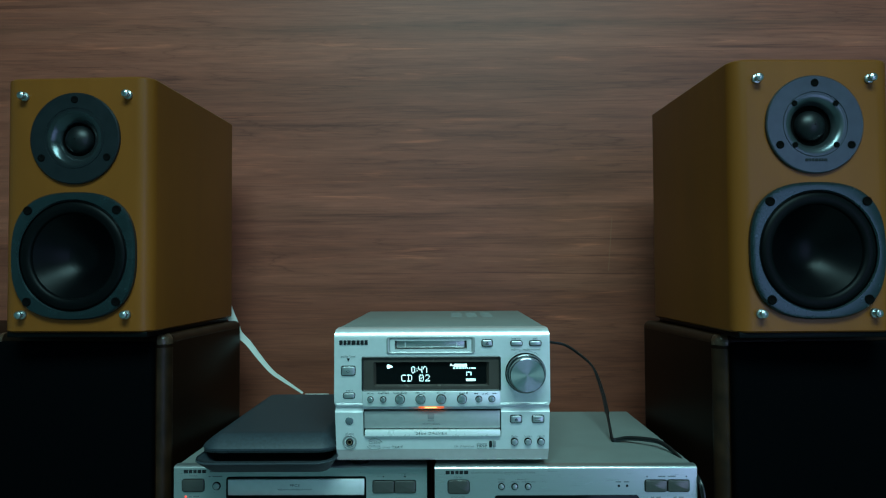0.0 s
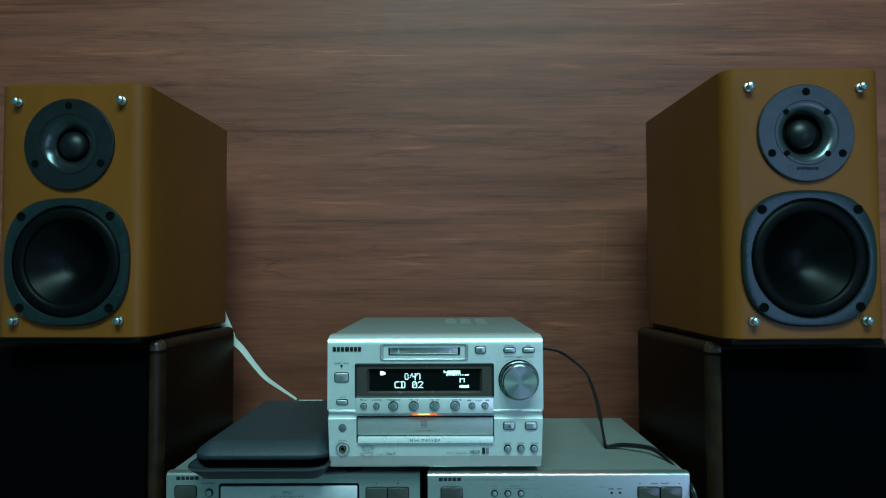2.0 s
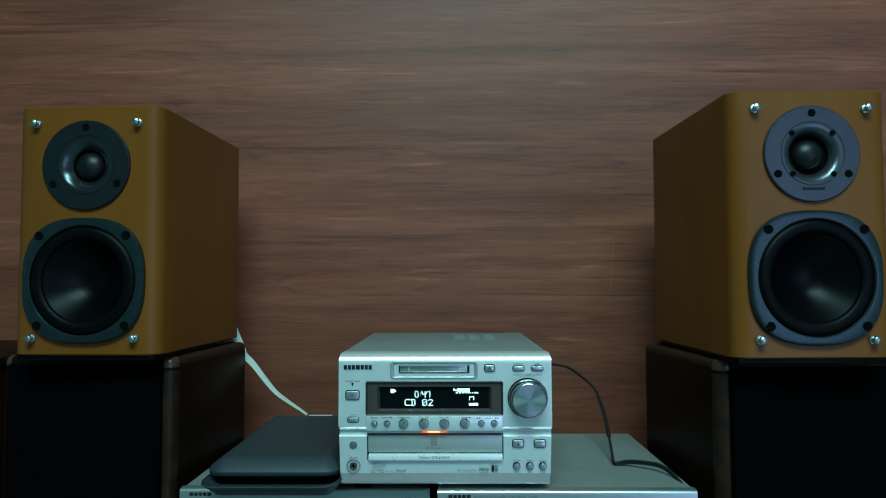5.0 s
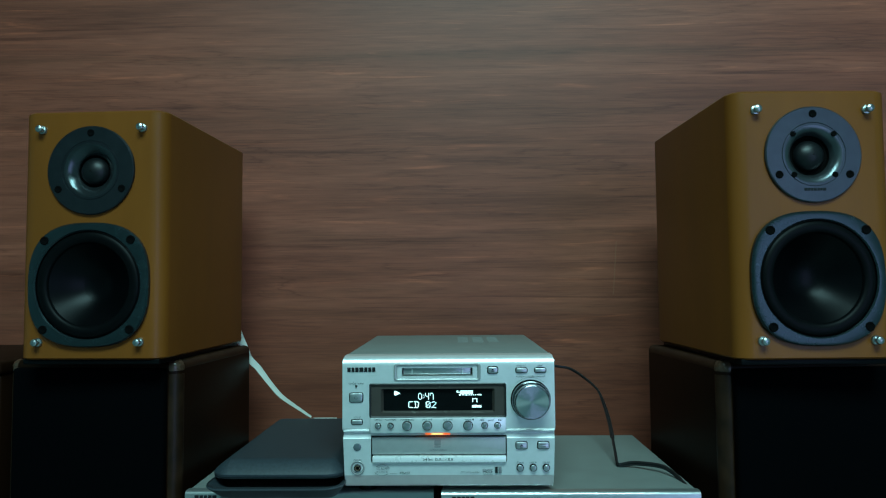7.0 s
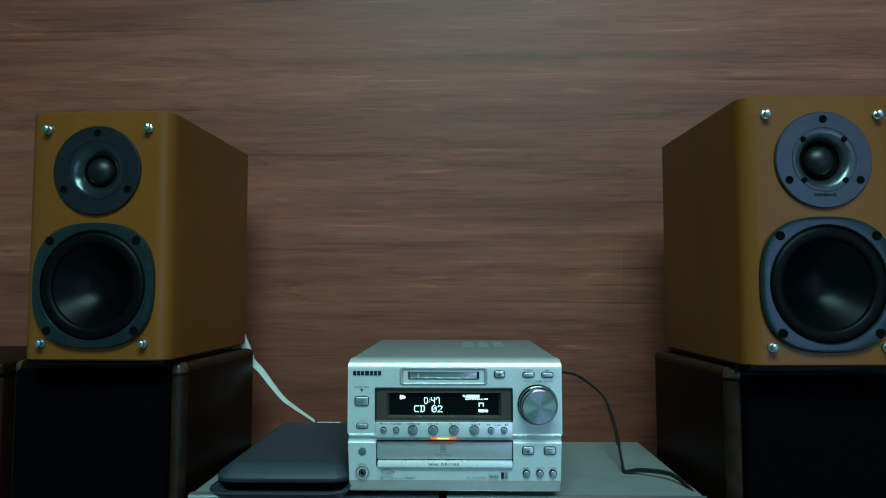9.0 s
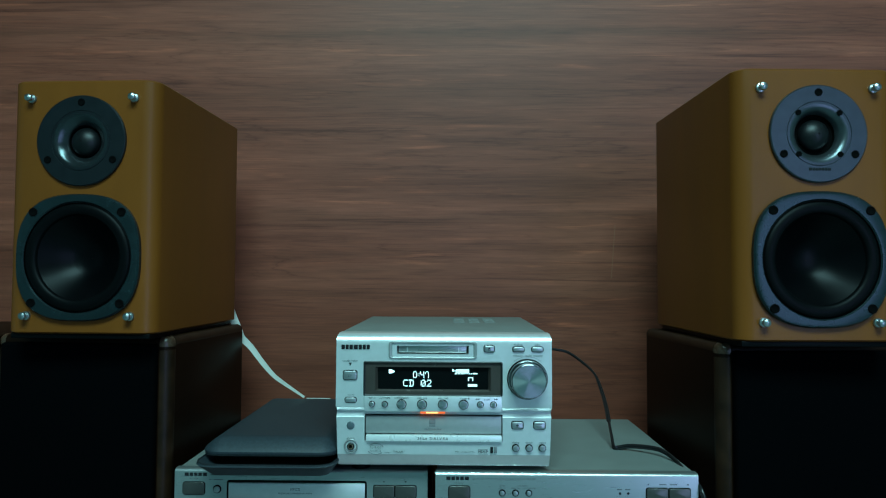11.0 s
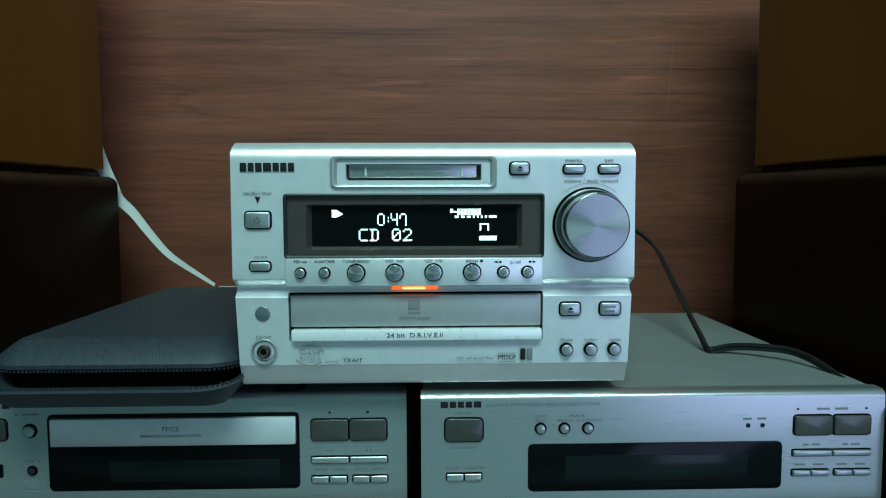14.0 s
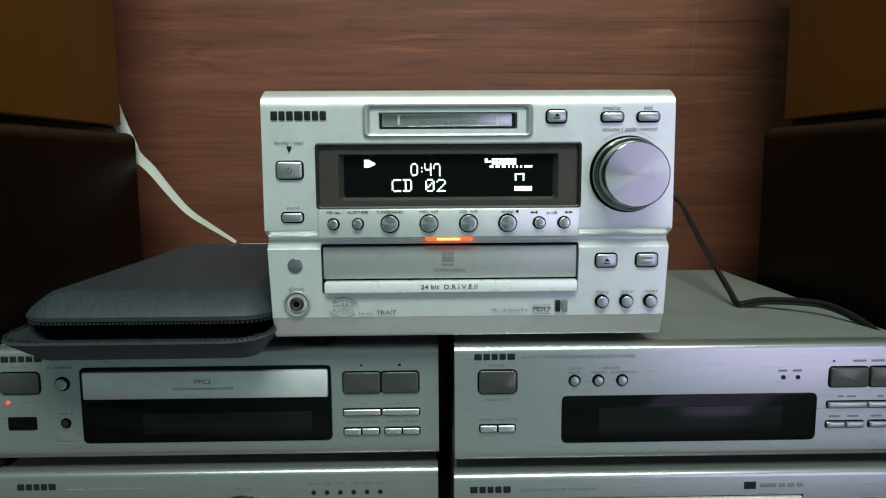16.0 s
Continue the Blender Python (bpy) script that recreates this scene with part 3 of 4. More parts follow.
def dot(t, x, z, r, mat, name="indicator", proud=0.0005):
    bm = bmesh.new()
    spin(bm, x, z, [(r, 0.0004), (r, -proud + 0.0002), (r * 0.7, -proud), (r * 0.1, -proud)], 14)
    return part(name, bm, mat, t)


ONK = (4.2, 3.6, 3.4, 3.6, 4.2)


def tuner(at):
    hole = (0.0472, 0.1590, 0.0085, 0.0290)
    t = component("tuner", at, "silver radio tuner with a dark display window and square buttons", [hole])
    bm = bmesh.new()
    pad(bm, (hole[0] + hole[1]) / 2, (hole[2] + hole[3]) / 2, hole[1] - hole[0] + 0.0010, hole[3] - hole[2] + 0.0010, 0.0026, 0.0044, -0.0004, 0.0003, 5)
    win = part("display_window", bm, WINDOW, t, "smoked black display window")
    part("display", box(0.0630, 0.1440, -0.0007, 0.0002, 0.0125, 0.0240, 0.0002), LCD, win, "unlit dark green display")
    bars(ONK, 0.0085, 0.0262, 0.0473, 0.0027, -0.0002, INK, t, "maker_mark")
    words("QUARTZ SYNTHESIZED FM/AM STEREO TUNER", 0.0535, 0.0470, -0.0002, 0.0014, INK_SOFT, t, wide=0.050)
    words("POWER", 0.0183, 0.0434, -0.0002, 0.0013, INK_SOFT, t, wide=0.0068)
    key(t, 0.0105, 0.0268, 0.0312, 0.0412, SMOKE, 0.0014, 0.0018, "power_button", label="smoked grey power button")
    words("STANDBY/ON", 0.0183, 0.0282, -0.0002, 0.0011, INK_SOFT, t, wide=0.0105)
    words("DISPLAY  CHARACTER", 0.0190, 0.0190, -0.0002, 0.0012, INK_SOFT, t, wide=0.0165)
    key(t, 0.0112, 0.0184, 0.0138, 0.0166, KEYMETAL, 0.0016, 0.0004)
    key(t, 0.0190, 0.0262, 0.0138, 0.0166, KEYMETAL, 0.0016, 0.0004)
    for x in (0.0522, 0.0626, 0.0730):
        round_key(t, x, 0.0363, 0.0019)
    words("CLOCK", 0.0522, 0.0418, -0.0002, 0.0011, INK_SOFT, t, wide=0.0055)
    words("ADJUST", 0.0522, 0.0398, -0.0002, 0.0011, INK_SOFT, t, wide=0.0055)
    words("- ERASE -", 0.0680, 0.0418, -0.0002, 0.0011, INK_SOFT, t, wide=0.0105)
    words("MEMORY   AUTO/MONO", 0.0692, 0.0398, -0.0002, 0.0011, INK_SOFT, t, wide=0.0195)
    for x in (0.1440, 0.1504):
        dot(t, x, 0.0366, 0.0010, INK)
        bars((1,), x - 0.0024, x + 0.0024, 0.0396, 0.0010, -0.0001, INK_SOFT, t, "small_print")
    # tuning keys
    key(t, 0.1645, 0.1812, 0.0322, 0.0408, SMOKE, 0.0016, 0.0012, "tuning_button")
    key(t, 0.1820, 0.1985, 0.0322, 0.0408, SMOKE, 0.0016, 0.0012, "tuning_button")
    bars((1,), 0.1655, 0.1668, 0.0437, 0.0009, -0.0001, INK, t, "small_print")
    bars((4, 4), 0.1745, 0.1885, 0.0437, 0.0010, -0.0001, INK_SOFT, t, "small_print")
    bars((1,), 0.1962, 0.1975, 0.0437, 0.0009, -0.0001, INK, t, "small_print")
    for x0, x1 in ((0.1642, 0.1813), (0.1819, 0.1990)):
        key(t, x0, x1, 0.0228, 0.0252, STEEL, 0.0016, 0.0004)
        bars((2, 3), (x0 + x1) / 2 - 0.004, (x0 + x1) / 2 + 0.004, 0.0276, 0.0009, -0.0001, INK_SOFT, t, "small_print")
    for x0, x1 in ((0.1642, 0.1720), (0.1726, 0.1804), (0.1832, 0.1908), (0.1914, 0.1990)):
        key(t, x0, x1, 0.0138, 0.0162, STEEL, 0.0016, 0.0004)
        bars((1,), x0 + 0.001, x1 - 0.001, 0.0186, 0.0009, -0.0001, INK_SOFT, t, "small_print")
    return t


def cd_player(at):
    hole = (0.0430, 0.1556, 0.0080, 0.0428)
    t = component("cd_player", at, "silver compact disc player with tray above a dark display", [hole])
    bm = bmesh.new()
    pad(bm, (hole[0] + hole[1]) / 2, (hole[2] + hole[3]) / 2, hole[1] - hole[0] + 0.0010, hole[3] - hole[2] + 0.0010, 0.0026, 0.0044, -0.0004, 0.0003, 5)
    win = part("display_window", bm, WINDOW, t, "smoked black display window")
    part("display", box(0.0700, 0.1470, -0.0007, 0.0002, 0.0115, 0.0215, 0.0002), LCD, win, "unlit dark display")
    tr = part("disc_tray", box(0.0444, 0.1546, -0.0022, 0.0020, 0.0287, 0.0415, 0.0007), SILVER, t, "closed silver disc tray")
    words("FPCS", 0.0985, 0.0366, -0.0024, 0.0021, INK_SOFT, tr, wide=0.0075)
    words("FINE PULSE CONVERSION SYSTEM", 0.0985, 0.0334, -0.0024, 0.0011, INK_SOFT, tr, wide=0.027)
    bars(ONK, 0.0080, 0.0262, 0.0475, 0.0027, -0.0002, INK, t, "maker_mark")
    bars((4, 3, 4, 5), 0.0290, 0.0560, 0.0472, 0.0010, -0.0001, INK_SOFT, t, "small_print")
    words("POWER", 0.0158, 0.0440, -0.0002, 0.0013, INK_SOFT, t, wide=0.0068)
    key(t, 0.0070, 0.0245, 0.0316, 0.0412, SMOKE, 0.0014, 0.0018, "power_button", label="smoked grey power button")
    dot(t, 0.0097, 0.0273, 0.0009, RED, "standby_lamp")
    bars((2, 4), 0.0122, 0.0205, 0.0275, 0.0009, -0.0001, INK_SOFT, t, "small_print")
    bm = bmesh.new()
    pad(bm, 0.0155, 0.0174, 0.0130, 0.0062, 0.0006, 0.0004, -0.0004, 0.0002, 3)
    part("remote_sensor", bm, WINDOW, t, "black remote sensor window")
    round_key(t, 0.0347, 0.0358, 0.0026)
    bars((1, 5), 0.0282, 0.0392, 0.0434, 0.0009, -0.0001, INK_SOFT, t, "small_print")
    round_key(t, 0.0350, 0.0173, 0.0016, BLACK)
    bars((3, 1), 0.0318, 0.0386, 0.0218, 0.0009, -0.0001, INK_SOFT, t, "small_print")
    bars((1,), 0.0306, 0.0392, 0.0108, 0.0046, -0.0001, INK_SOFT, t, "disc_mark")
    bars((1,), 0.0306, 0.0392, 0.0074, 0.0010, -0.0001, INK_SOFT, t, "disc_mark")
    key(t, 0.1616, 0.1784, 0.0300, 0.0396, SMOKE, 0.0016, 0.0012, "stop_button")
    key(t, 0.1790, 0.1958, 0.0300, 0.0396, SMOKE, 0.0016, 0.0012, "play_button")
    bars((1,), 0.1694, 0.1706, 0.0428, 0.0011, -0.0001, INK, t, "stop_mark")
    bars((1,), 0.1865, 0.1883, 0.0428, 0.0010, -0.0001, INK, t, "play_mark")
    for x0, x1 in ((0.1615, 0.1784), (0.1791, 0.1960)):
        key(t, x0, x1, 0.0195, 0.0221, KEYMETAL, 0.0016, 0.0004)
        bars((1, 1), (x0 + x1) / 2 - 0.0014, (x0 + x1) / 2 + 0.0014, 0.0250, 0.0009, -0.0001, INK_SOFT, t, "small_print")
    for x0, x1, w in ((0.1616, 0.1692, "MEMORY"), (0.1698, 0.1775, "CLEAR"), (0.1804, 0.1879, "RANDOM"), (0.1885, 0.1960, "REPEAT")):
        key(t, x0, x1, 0.0102, 0.0130, KEYMETAL, 0.0016, 0.0004)
        words(w, (x0 + x1) / 2, 0.0160, -0.0002, 0.0011, INK_SOFT, t, wide=0.0062)
    return t


def amplifier(at):
    t = component("amplifier", at, "silver amplifier with a large black volume knob", [])
    bars(ONK, 0.0110, 0.0285, 0.0453, 0.0030, -0.0002, INK, t, "maker_mark")
    bars((5, 4, 5, 4), 0.0330, 0.0700, 0.0436, 0.0011, -0.0001, INK_SOFT, t, "small_print")
    words("VOLUME", 0.1145, 0.0428, -0.0002, 0.0013, INK_SOFT, t, wide=0.0085)
    bm = bmesh.new()
    spin(bm, 0.1145, 0.0203, [(0.0195, 0.0004), (0.0195, -0.0010), (0.0178, -0.0016), (0.0170, -0.0100), (0.0158, -0.0112), (0.0004, -0.0112)], 48)
    part("volume_knob", bm, BLACK, t, "round black volume knob")
    bars((3, 4), 0.0820, 0.0990, 0.0330, 0.0010, -0.0001, INK_SOFT, t, "small_print")
    for i, w in enumerate(("PHONO", "TUNER", "CD", "LINE", "TAPE-1", "TAPE-2")):
        x = 0.1470 + 0.0062 * i
        dot(t, x, 0.0406, 0.0011, INK)
        words(w, x, 0.0450, -0.0002, 0.0010, INK_SOFT, t, wide=0.0044)
    for i in range(4):
        key(t, 0.0150 + 0.0165 * i, 0.0290 + 0.0165 * i, 0.010, 0.018, STEEL)
    return t


def cassette_deck(at):
    hole = (0.0465, 0.1565, 0.0060, 0.0405)
    t = component("cassette_deck", at, "silver cassette deck with a wide cassette door", [hole])
    door = part("cassette_door", box(hole[0] + 0.0006, hole[1] - 0.0006, -0.0006, 0.0044, hole[2] + 0.0004, hole[3] - 0.0008, 0.0006), SILVER, t, "silver cassette door")
    part("door_window", box(0.0650, 0.1380, -0.0012, 0.0, 0.0105, 0.0290, 0.0004), WINDOW, door)
    bars(ONK, 0.0070, 0.0250, 0.0448, 0.0030, -0.0002, INK, t, "maker_mark")
    words("STEREO CASSETTE TAPE DECK", 0.0460, 0.0444, -0.0002, 0.0012, INK_SOFT, t, wide=0.034)
    bm = bmesh.new()
    pad(bm, 0.1320, 0.0450, 0.0054, 0.0034, 0.0003, 0.0003, -0.0002, 0.0001, 2)
    part("noise_reduction_mark", bm, INK, t)
    bars((5, 2, 2, 2), 0.1365, 0.1560, 0.0450, 0.0018, -0.0002, INK_SOFT, t, "small_print")
    for x in (0.1710, 0.1870):
        dot(t, x, 0.0350, 0.0011, INK)
        bars((1,), x - 0.004, x + 0.004, 0.0380, 0.0010, -0.0001, INK_SOFT, t, "small_print")
    key(t, 0.0105, 0.0268, 0.0220, 0.0330, SMOKE, 0.0014, 0.0018, "power_button")
    for i in range(4):
        key(t, 0.1640 + 0.009 * i, 0.1722 + 0.009 * i, 0.0120, 0.0170, STEEL)
    return t


# ---- the compact main unit on top ----
def compact_system(at):
    """Its front runs from x -0.084 to 0.084; z 0 is the underside of the front panel; y 0 the upper face."""
    t = thing("compact_stereo", at, "silver compact stereo with lit display, disc slot and round knob", "stereo", tall=0.991)
    W = 0.0840
    H = 0.1045
    md = (-0.0367, 0.0195, 0.0880, 0.0948)
    disp = (-0.0620, 0.0452, 0.0560, 0.0820)
    tray = (-0.0618, 0.0460, 0.0195, 0.0405)
    prof = [(0.0054, 0.0), (0.0042, 0.0015), (0.0018, 0.0085), (0.0013, 0.0092), (0.0, 0.0386), (0.0006, 0.0394), (0.0036, 0.0416), (0.0038, 0.0426), (0.0030, 0.0434), (-0.0020, 0.0462), (-0.0026, 0.0468), (-0.0028, 0.0478), (-0.0020, 0.0968)]
    prof += [(-0.0020 + 0.0072 * (1 - math.cos(radians(a))), 0.0968 + 0.0074 * math.sin(radians(a))) for a in (12, 26, 40, 54, 68, 80, 90)]
    fp = part("front_panel", holed(-W, W, prof, [md, disp, tray], 0.0060, 0.0170), SILVER, t)
    # slanted cheeks: the outer rim narrows towards the foot
    for v in fp.data.vertices:
        if abs(v.co.x) > W - 1e-5:
            v.co.x *= 1.0 - 0.016 * max(0.0, (0.046 - v.co.z) / 0.046)
            if v.co.z > 0.1005:
                v.co.x *= 1 - 0.012 * (v.co.z - 0.1005) / 0.0037
    part("cover", box(-W + 0.0012, W - 0.0012, 0.0171, 0.223, 0.001, H, 0.0015, 2), COVER, t, "grey painted steel cover")
    for x in (0.008, 0.023, 0.038):
        for k in range(6):
            part("vent_slot", box(x + 0.0, x + 0.0105, 0.125 + 0.012 * k, 0.1305 + 0.012 * k, H - 0.0002, H + 0.0003), VENT, t)
    for x in (-0.068, 0.068):
        for y in (0.03, 0.21):
            bm = bmesh.new()
            loft(bm, [[(x + r * math.cos(k * math.pi / 8), y + r * math.sin(k * math.pi / 8), z) for k in range(16)] for r, z in ((0.0075, -0.0048 if x > 0 else -0.0084), (0.0085, 0.0012))])
            part("foot", bm, RUBBER, t)
    F = -0.0026
    bars((4, 3.6, 4, 5, 3.8, 3.8, 3.8), -0.0800, -0.0578, 0.0936, 0.0036, F - 0.0001, INK, t, "maker_mark")
    # disc slot
    x0, x1, z0, z1 = md
    bm = bmesh.new()
    ring = lambda d, y, r: [(x, y, z) for x, z in outline((x0 + x1) / 2, (z0 + z1) / 2, x1 - x0 + 2 * d * (1.5 if d > 0 else 1), z1 - z0 + 2 * d * (0.75 if d > 0 else 1), r, 4)]
    loft(bm, [ring(0.0042, F + 0.0008, 0.002), ring(0.0042, F - 0.0006, 0.002), ring(0.0036, F - 0.0011, 0.0018), ring(0.0030, F - 0.0009, 0.0016), ring(-0.0002, 0.0035, 0.0006)], False, False)
    sl = part("slot_frame", bm, SILVER_DARK, t, "grey metal slot frame")
    part("slot_back", box(x0 + 0.0002, x1 - 0.0002, 0.0038, 0.0058, z0 + 0.0002, z1 - 0.0002), BEZEL, sl)
    part("slot_flap", box(x0 + 0.0012, x1 - 0.0018, 0.0006, 0.0036, z0 + 0.0012, z1 - 0.0002, 0.0004), BRUSHED, sl, "silver hinged flap")
    for x in (x0 + 0.0080, x1 - 0.0080):
        part("flap_rib", box(x - 0.0004, x + 0.0004, 0.0000, 0.0008, z0 + 0.0018, z1 - 0.0012), SILVER, sl)
    words("disc loading mechanism", -0.0086, 0.0912, 0.0004, 0.0015, INK_SOFT, sl, wide=0.024)

    def fkey(xa, xb, za, zb, face, name="button", mat=STEEL, proud=0.0017, r=0.0012):
        bm = bmesh.new()
        pad(bm, (xa + xb) / 2, (za + zb) / 2, xb - xa + 0.0012, zb - za + 0.0012, r + 0.0006, face + 0.0016, face - 0.0004, 0.0002, 4)
        b = part(name, bm, GAP, t)
        bm = bmesh.new()
        pad(bm, (xa + xb) / 2, (za + zb) / 2, xb - xa, zb - za, r, face, face - proud, 0.0007, 5)
        part("cap", bm, mat, b)
        return b

    def fround(x, z, r, face, mat, name="round_button", proud=0.0026):
        bm = bmesh.new()
        spin(bm, x, z, [(r + 0.0006, face + 0.0016), (r + 0.0006, face - 0.0005), (r + 0.0004, face - 0.0008), (0.0004, face - 0.0008)], 28)
        b = part(name, bm, GAP, t)
        bm = bmesh.new()
        spin(bm, x, z, [(r, face), (r, face - proud + 0.0006), (r - 0.0003, face - proud + 0.0001), (r - 0.0008, face - proud), (0.0002, face - proud)], 28)
        part("cap", bm, mat, b)
        return b

    def mark(pts, y, mat, parent, name):
        """A small flat printed sign."""
        bm = bmesh.new()
        loft(bm, [[(x, y + 0.0003, z) for x, z in pts], [(x, y, z) for x, z in pts]])
        return part(name, bm, mat, parent)

    def eject(x, z, y, s, parent):
        mark([(x - s, z), (x + s, z), (x, z + s * 1.1)], y, INK, parent, "eject_arrow")
        mark([(x - s, z - s * 0.75), (x + s, z - s * 0.75), (x + s, z - s * 0.35), (x - s, z - s * 0.35)], y, INK, parent, "eject_bar")

    b = fkey(0.0315, 0.0391, 0.0905, 0.0952, F, "eject_button")
    eject(0.0353, 0.0927, F - 0.0018, 0.0012, b)
    fkey(0.0538, 0.0623, 0.0908, 0.0942, F, "menu_button")
    fkey(0.0685, 0.0770, 0.0908, 0.0942, F, "set_button")
    words("menu", 0.0578, 0.0962, F + 0.0003, 0.0018, INK_SOFT, t, wide=0.0068)
    words("set", 0.0727, 0.0962, F + 0.0003, 0.0018, INK_SOFT, t, wide=0.0038)
    words("volume / multi control", 0.0652, 0.0876, F - 0.0001, 0.0017, INK_SOFT, t, wide=0.0225)
    # volume knob
    kx, kz = 0.0650, 0.0692
    bm = bmesh.new()
    spin(bm, kx, kz, [(0.0158, F + 0.001), (0.0158, F - 0.0008), (0.0150, F - 0.0014), (0.0004, F - 0.0014)], 56)
    kn = part("volume_knob", bm, GAP, t, "round aluminium volume knob")
    bm = bmesh.new()
    spin(bm, kx, kz, [(0.0150, F - 0.0008), (0.0151, F - 0.0030), (0.0146, F - 0.0042), (0.0136, F - 0.0048), (0.0134, F - 0.0050)], 56, False)
    part("collar", bm, COLLAR, kn, "polished dark collar")
    bm = bmesh.new()
    spin(bm, kx, kz, [(0.0136, F - 0.0040), (0.0134, F - 0.0120), (0.0131, F - 0.0128), (0.0126, F - 0.0131)], 56, False)
    part("skirt", bm, COLLAR, kn)
    bm = bmesh.new()
    spin(bm, kx, kz, [(0.01262, F - 0.0131), (0.009, F - 0.0131), (0.005, F - 0.0131), (0.0001, F - 0.0131)], 56, False)
    part("knob_face", bm, SPUN, kn, "spun aluminium face")
    bm = bmesh.new()
    arc = [Vector((kx + 0.0175 * math.cos(radians(a)), F - 0.0001, kz + 0.0175 * math.sin(radians(a)))) for a in range(52, 129, 4)]
    tube(bm, arc, 0.00008, 5)
    part("turn_arc", bm, INK_SOFT, t)
    # display
    x0, x1, z0, z1 = disp
    bm = bmesh.new()
    ring = lambda d, y, r: [(x, y, z) for x, z in outline((x0 + x1) / 2, (z0 + z1) / 2, x1 - x0 + 2 * d, z1 - z0 + 2 * d, r, 5)]
    loft(bm, [ring(0.0006, F + 0.0006, 0.0016), ring(0.0006, F - 0.0004, 0.0016), ring(0.0, F - 0.0007, 0.0014), ring(-0.0006, F - 0.0003, 0.0012), ring(-0.0006, F + 0.0030, 0.0012)], False, False)
    part("display_rim", bm, BLACK, t)
    bm = bmesh.new()
    ring2 = lambda xa, xb, za, zb, y: [(x, y, z) for x, z in outline((xa + xb) / 2, (za + zb) / 2, xb - xa, zb - za, 0.0010, 4)]
    loft(bm, [ring2(x0, x1, z0, z1, F + 0.0014), ring2(x0 + 0.0085, x1 - 0.0085, z0 + 0.0030, z1 - 0.0040, F + 0.0014), ring2(x0 + 0.0105, x1 - 0.0105, z0 + 0.0042, z1 - 0.0046, F + 0.0052)], False, False)
    dp = part("display_surround", bm, BEZEL, t, "bronze grey display surround")
    Y = F + 0.0048
    part("display_glass", box(x0 + 0.0095, x1 - 0.0095, Y, Y + 0.0018, z0 + 0.0034, z1 - 0.0038), WINDOW, dp, "black display glass")
    Y -= 0.0003

    def dots(rows, x, z, p, q, parent, name):
        """Lit dot-matrix figures: rows of text, # is a lit dot."""
        bm = bmesh.new()
        for i, row in enumerate(rows):
            for k, c in enumerate(row):
                if c == "#":
                    slab(bm, x + k * p, x + k * p + p * 0.84, Y, Y + 0.0002, z - i * q - q * 0.84, z - i * q)
        return part(name, bm, LIT, parent, "white lit figures")

    glyph = {
        "0": (".###.", "#...#", "#...#", "#...#", "#...#", "#...#", ".###."),
        "4": ("#...#", "#...#", "#...#", ".####", "....#", "....#", "....#"),
        "7": (".###.", "#...#", "#...#", "....#", "....#", "....#", "....#"),
        ":": ("..", "..", ".#", "..", ".#", "..", ".."),
        "C": (".####", "#....", "#....", "#....", "#....", "#....", ".####"),
        "D": ("####.", ".#..#", ".#..#", ".#..#", ".#..#", ".#..#", "####."),
        "Z": (".###.", "#...#", "#..##", "#.#.#", "##..#", "#...#", ".###."),
        "2": (".###.", "#...#", "....#", "...#.", "..#..", ".#...", "#####"),
        " ": (".....",) * 7,
    }
    line = lambda s: [".".join(glyph[c][r] for c in s) for r in range(7)]
    dots(line("0:47"), -0.0241, 0.0741, 0.00062, 0.00076, dp, "time_figures")
    dots(line("CD Z2"), -0.0320, 0.0676, 0.000775, 0.00077, dp, "track_figures")
    bm = bmesh.new()
    loft(bm, [[(-0.0432, y, 0.0757), (-0.0432, y, 0.0725), (-0.0414, y, 0.0725), (-0.0387, y, 0.0737), (-0.0387, y, 0.0742), (-0.0414, y, 0.0757)] for y in (Y + 0.0002, Y)])
    part("play_arrow", bm, LIT, dp)
    dots(["#.#######", "#########", "..#######"], 0.0066, 0.0760, 0.00147, 0.00092, dp, "level_bars")
    dots(["##.##.##.#.#.#.#.####"], 0.0086, 0.0731, 0.00085, 0.00115, dp, "level_scale")
    dots(["#####", "#...#", "#...#", "#...#"], 0.0191, 0.0698, 0.00082, 0.00080, dp, "mode_sign")
    dots(["########", "########"], 0.0189, 0.0644, 0.00094, 0.00105, dp, "mode_bar")
    # strip of round buttons under the display
    part("button_strip", box(-0.0618, 0.0450, -0.0048, 0.0, 0.0438, 0.0556, 0.0006), SILVER, t, "silver button strip")
    G = -0.0048
    for x, r, w, wd in ((-0.0555, 0.0019, "MD rec", 0.0052), (-0.0456, 0.0019, "AUX/TAPE", 0.0084), (-0.0326, 0.0033, "TUNER/BAND", 0.0110), (-0.0167, 0.0033, "MD  >/II", 0.0072), (-0.0006, 0.0033, "CD  >/II", 0.0072), (0.0154, 0.0033, "stop", 0.0050), (0.0284, 0.0021, "", 0), (0.0385, 0.0021, "", 0)):
        fround(x, 0.0496, r, G, SPUN)
        if w:
            words(w, x, 0.0543, G - 0.0002, 0.0012, INK, t, wide=wd)
    words("p.call", 0.0335, 0.0537, G - 0.0002, 0.0013, INK, t, wide=0.0042)
    for x, s in ((0.0276, -1), (0.0391, 1)):
        for k in (0, 1):
            a = x + s * 0.0016 * k
            mark([(a, 0.0532), (a, 0.0544), (a + s * 0.0015, 0.0538)], G - 0.0002, INK, t, "skip_arrow")
    part("stop_square", box(0.0188, 0.0199, G - 0.0002, G, 0.0537, 0.0548), INK, t)
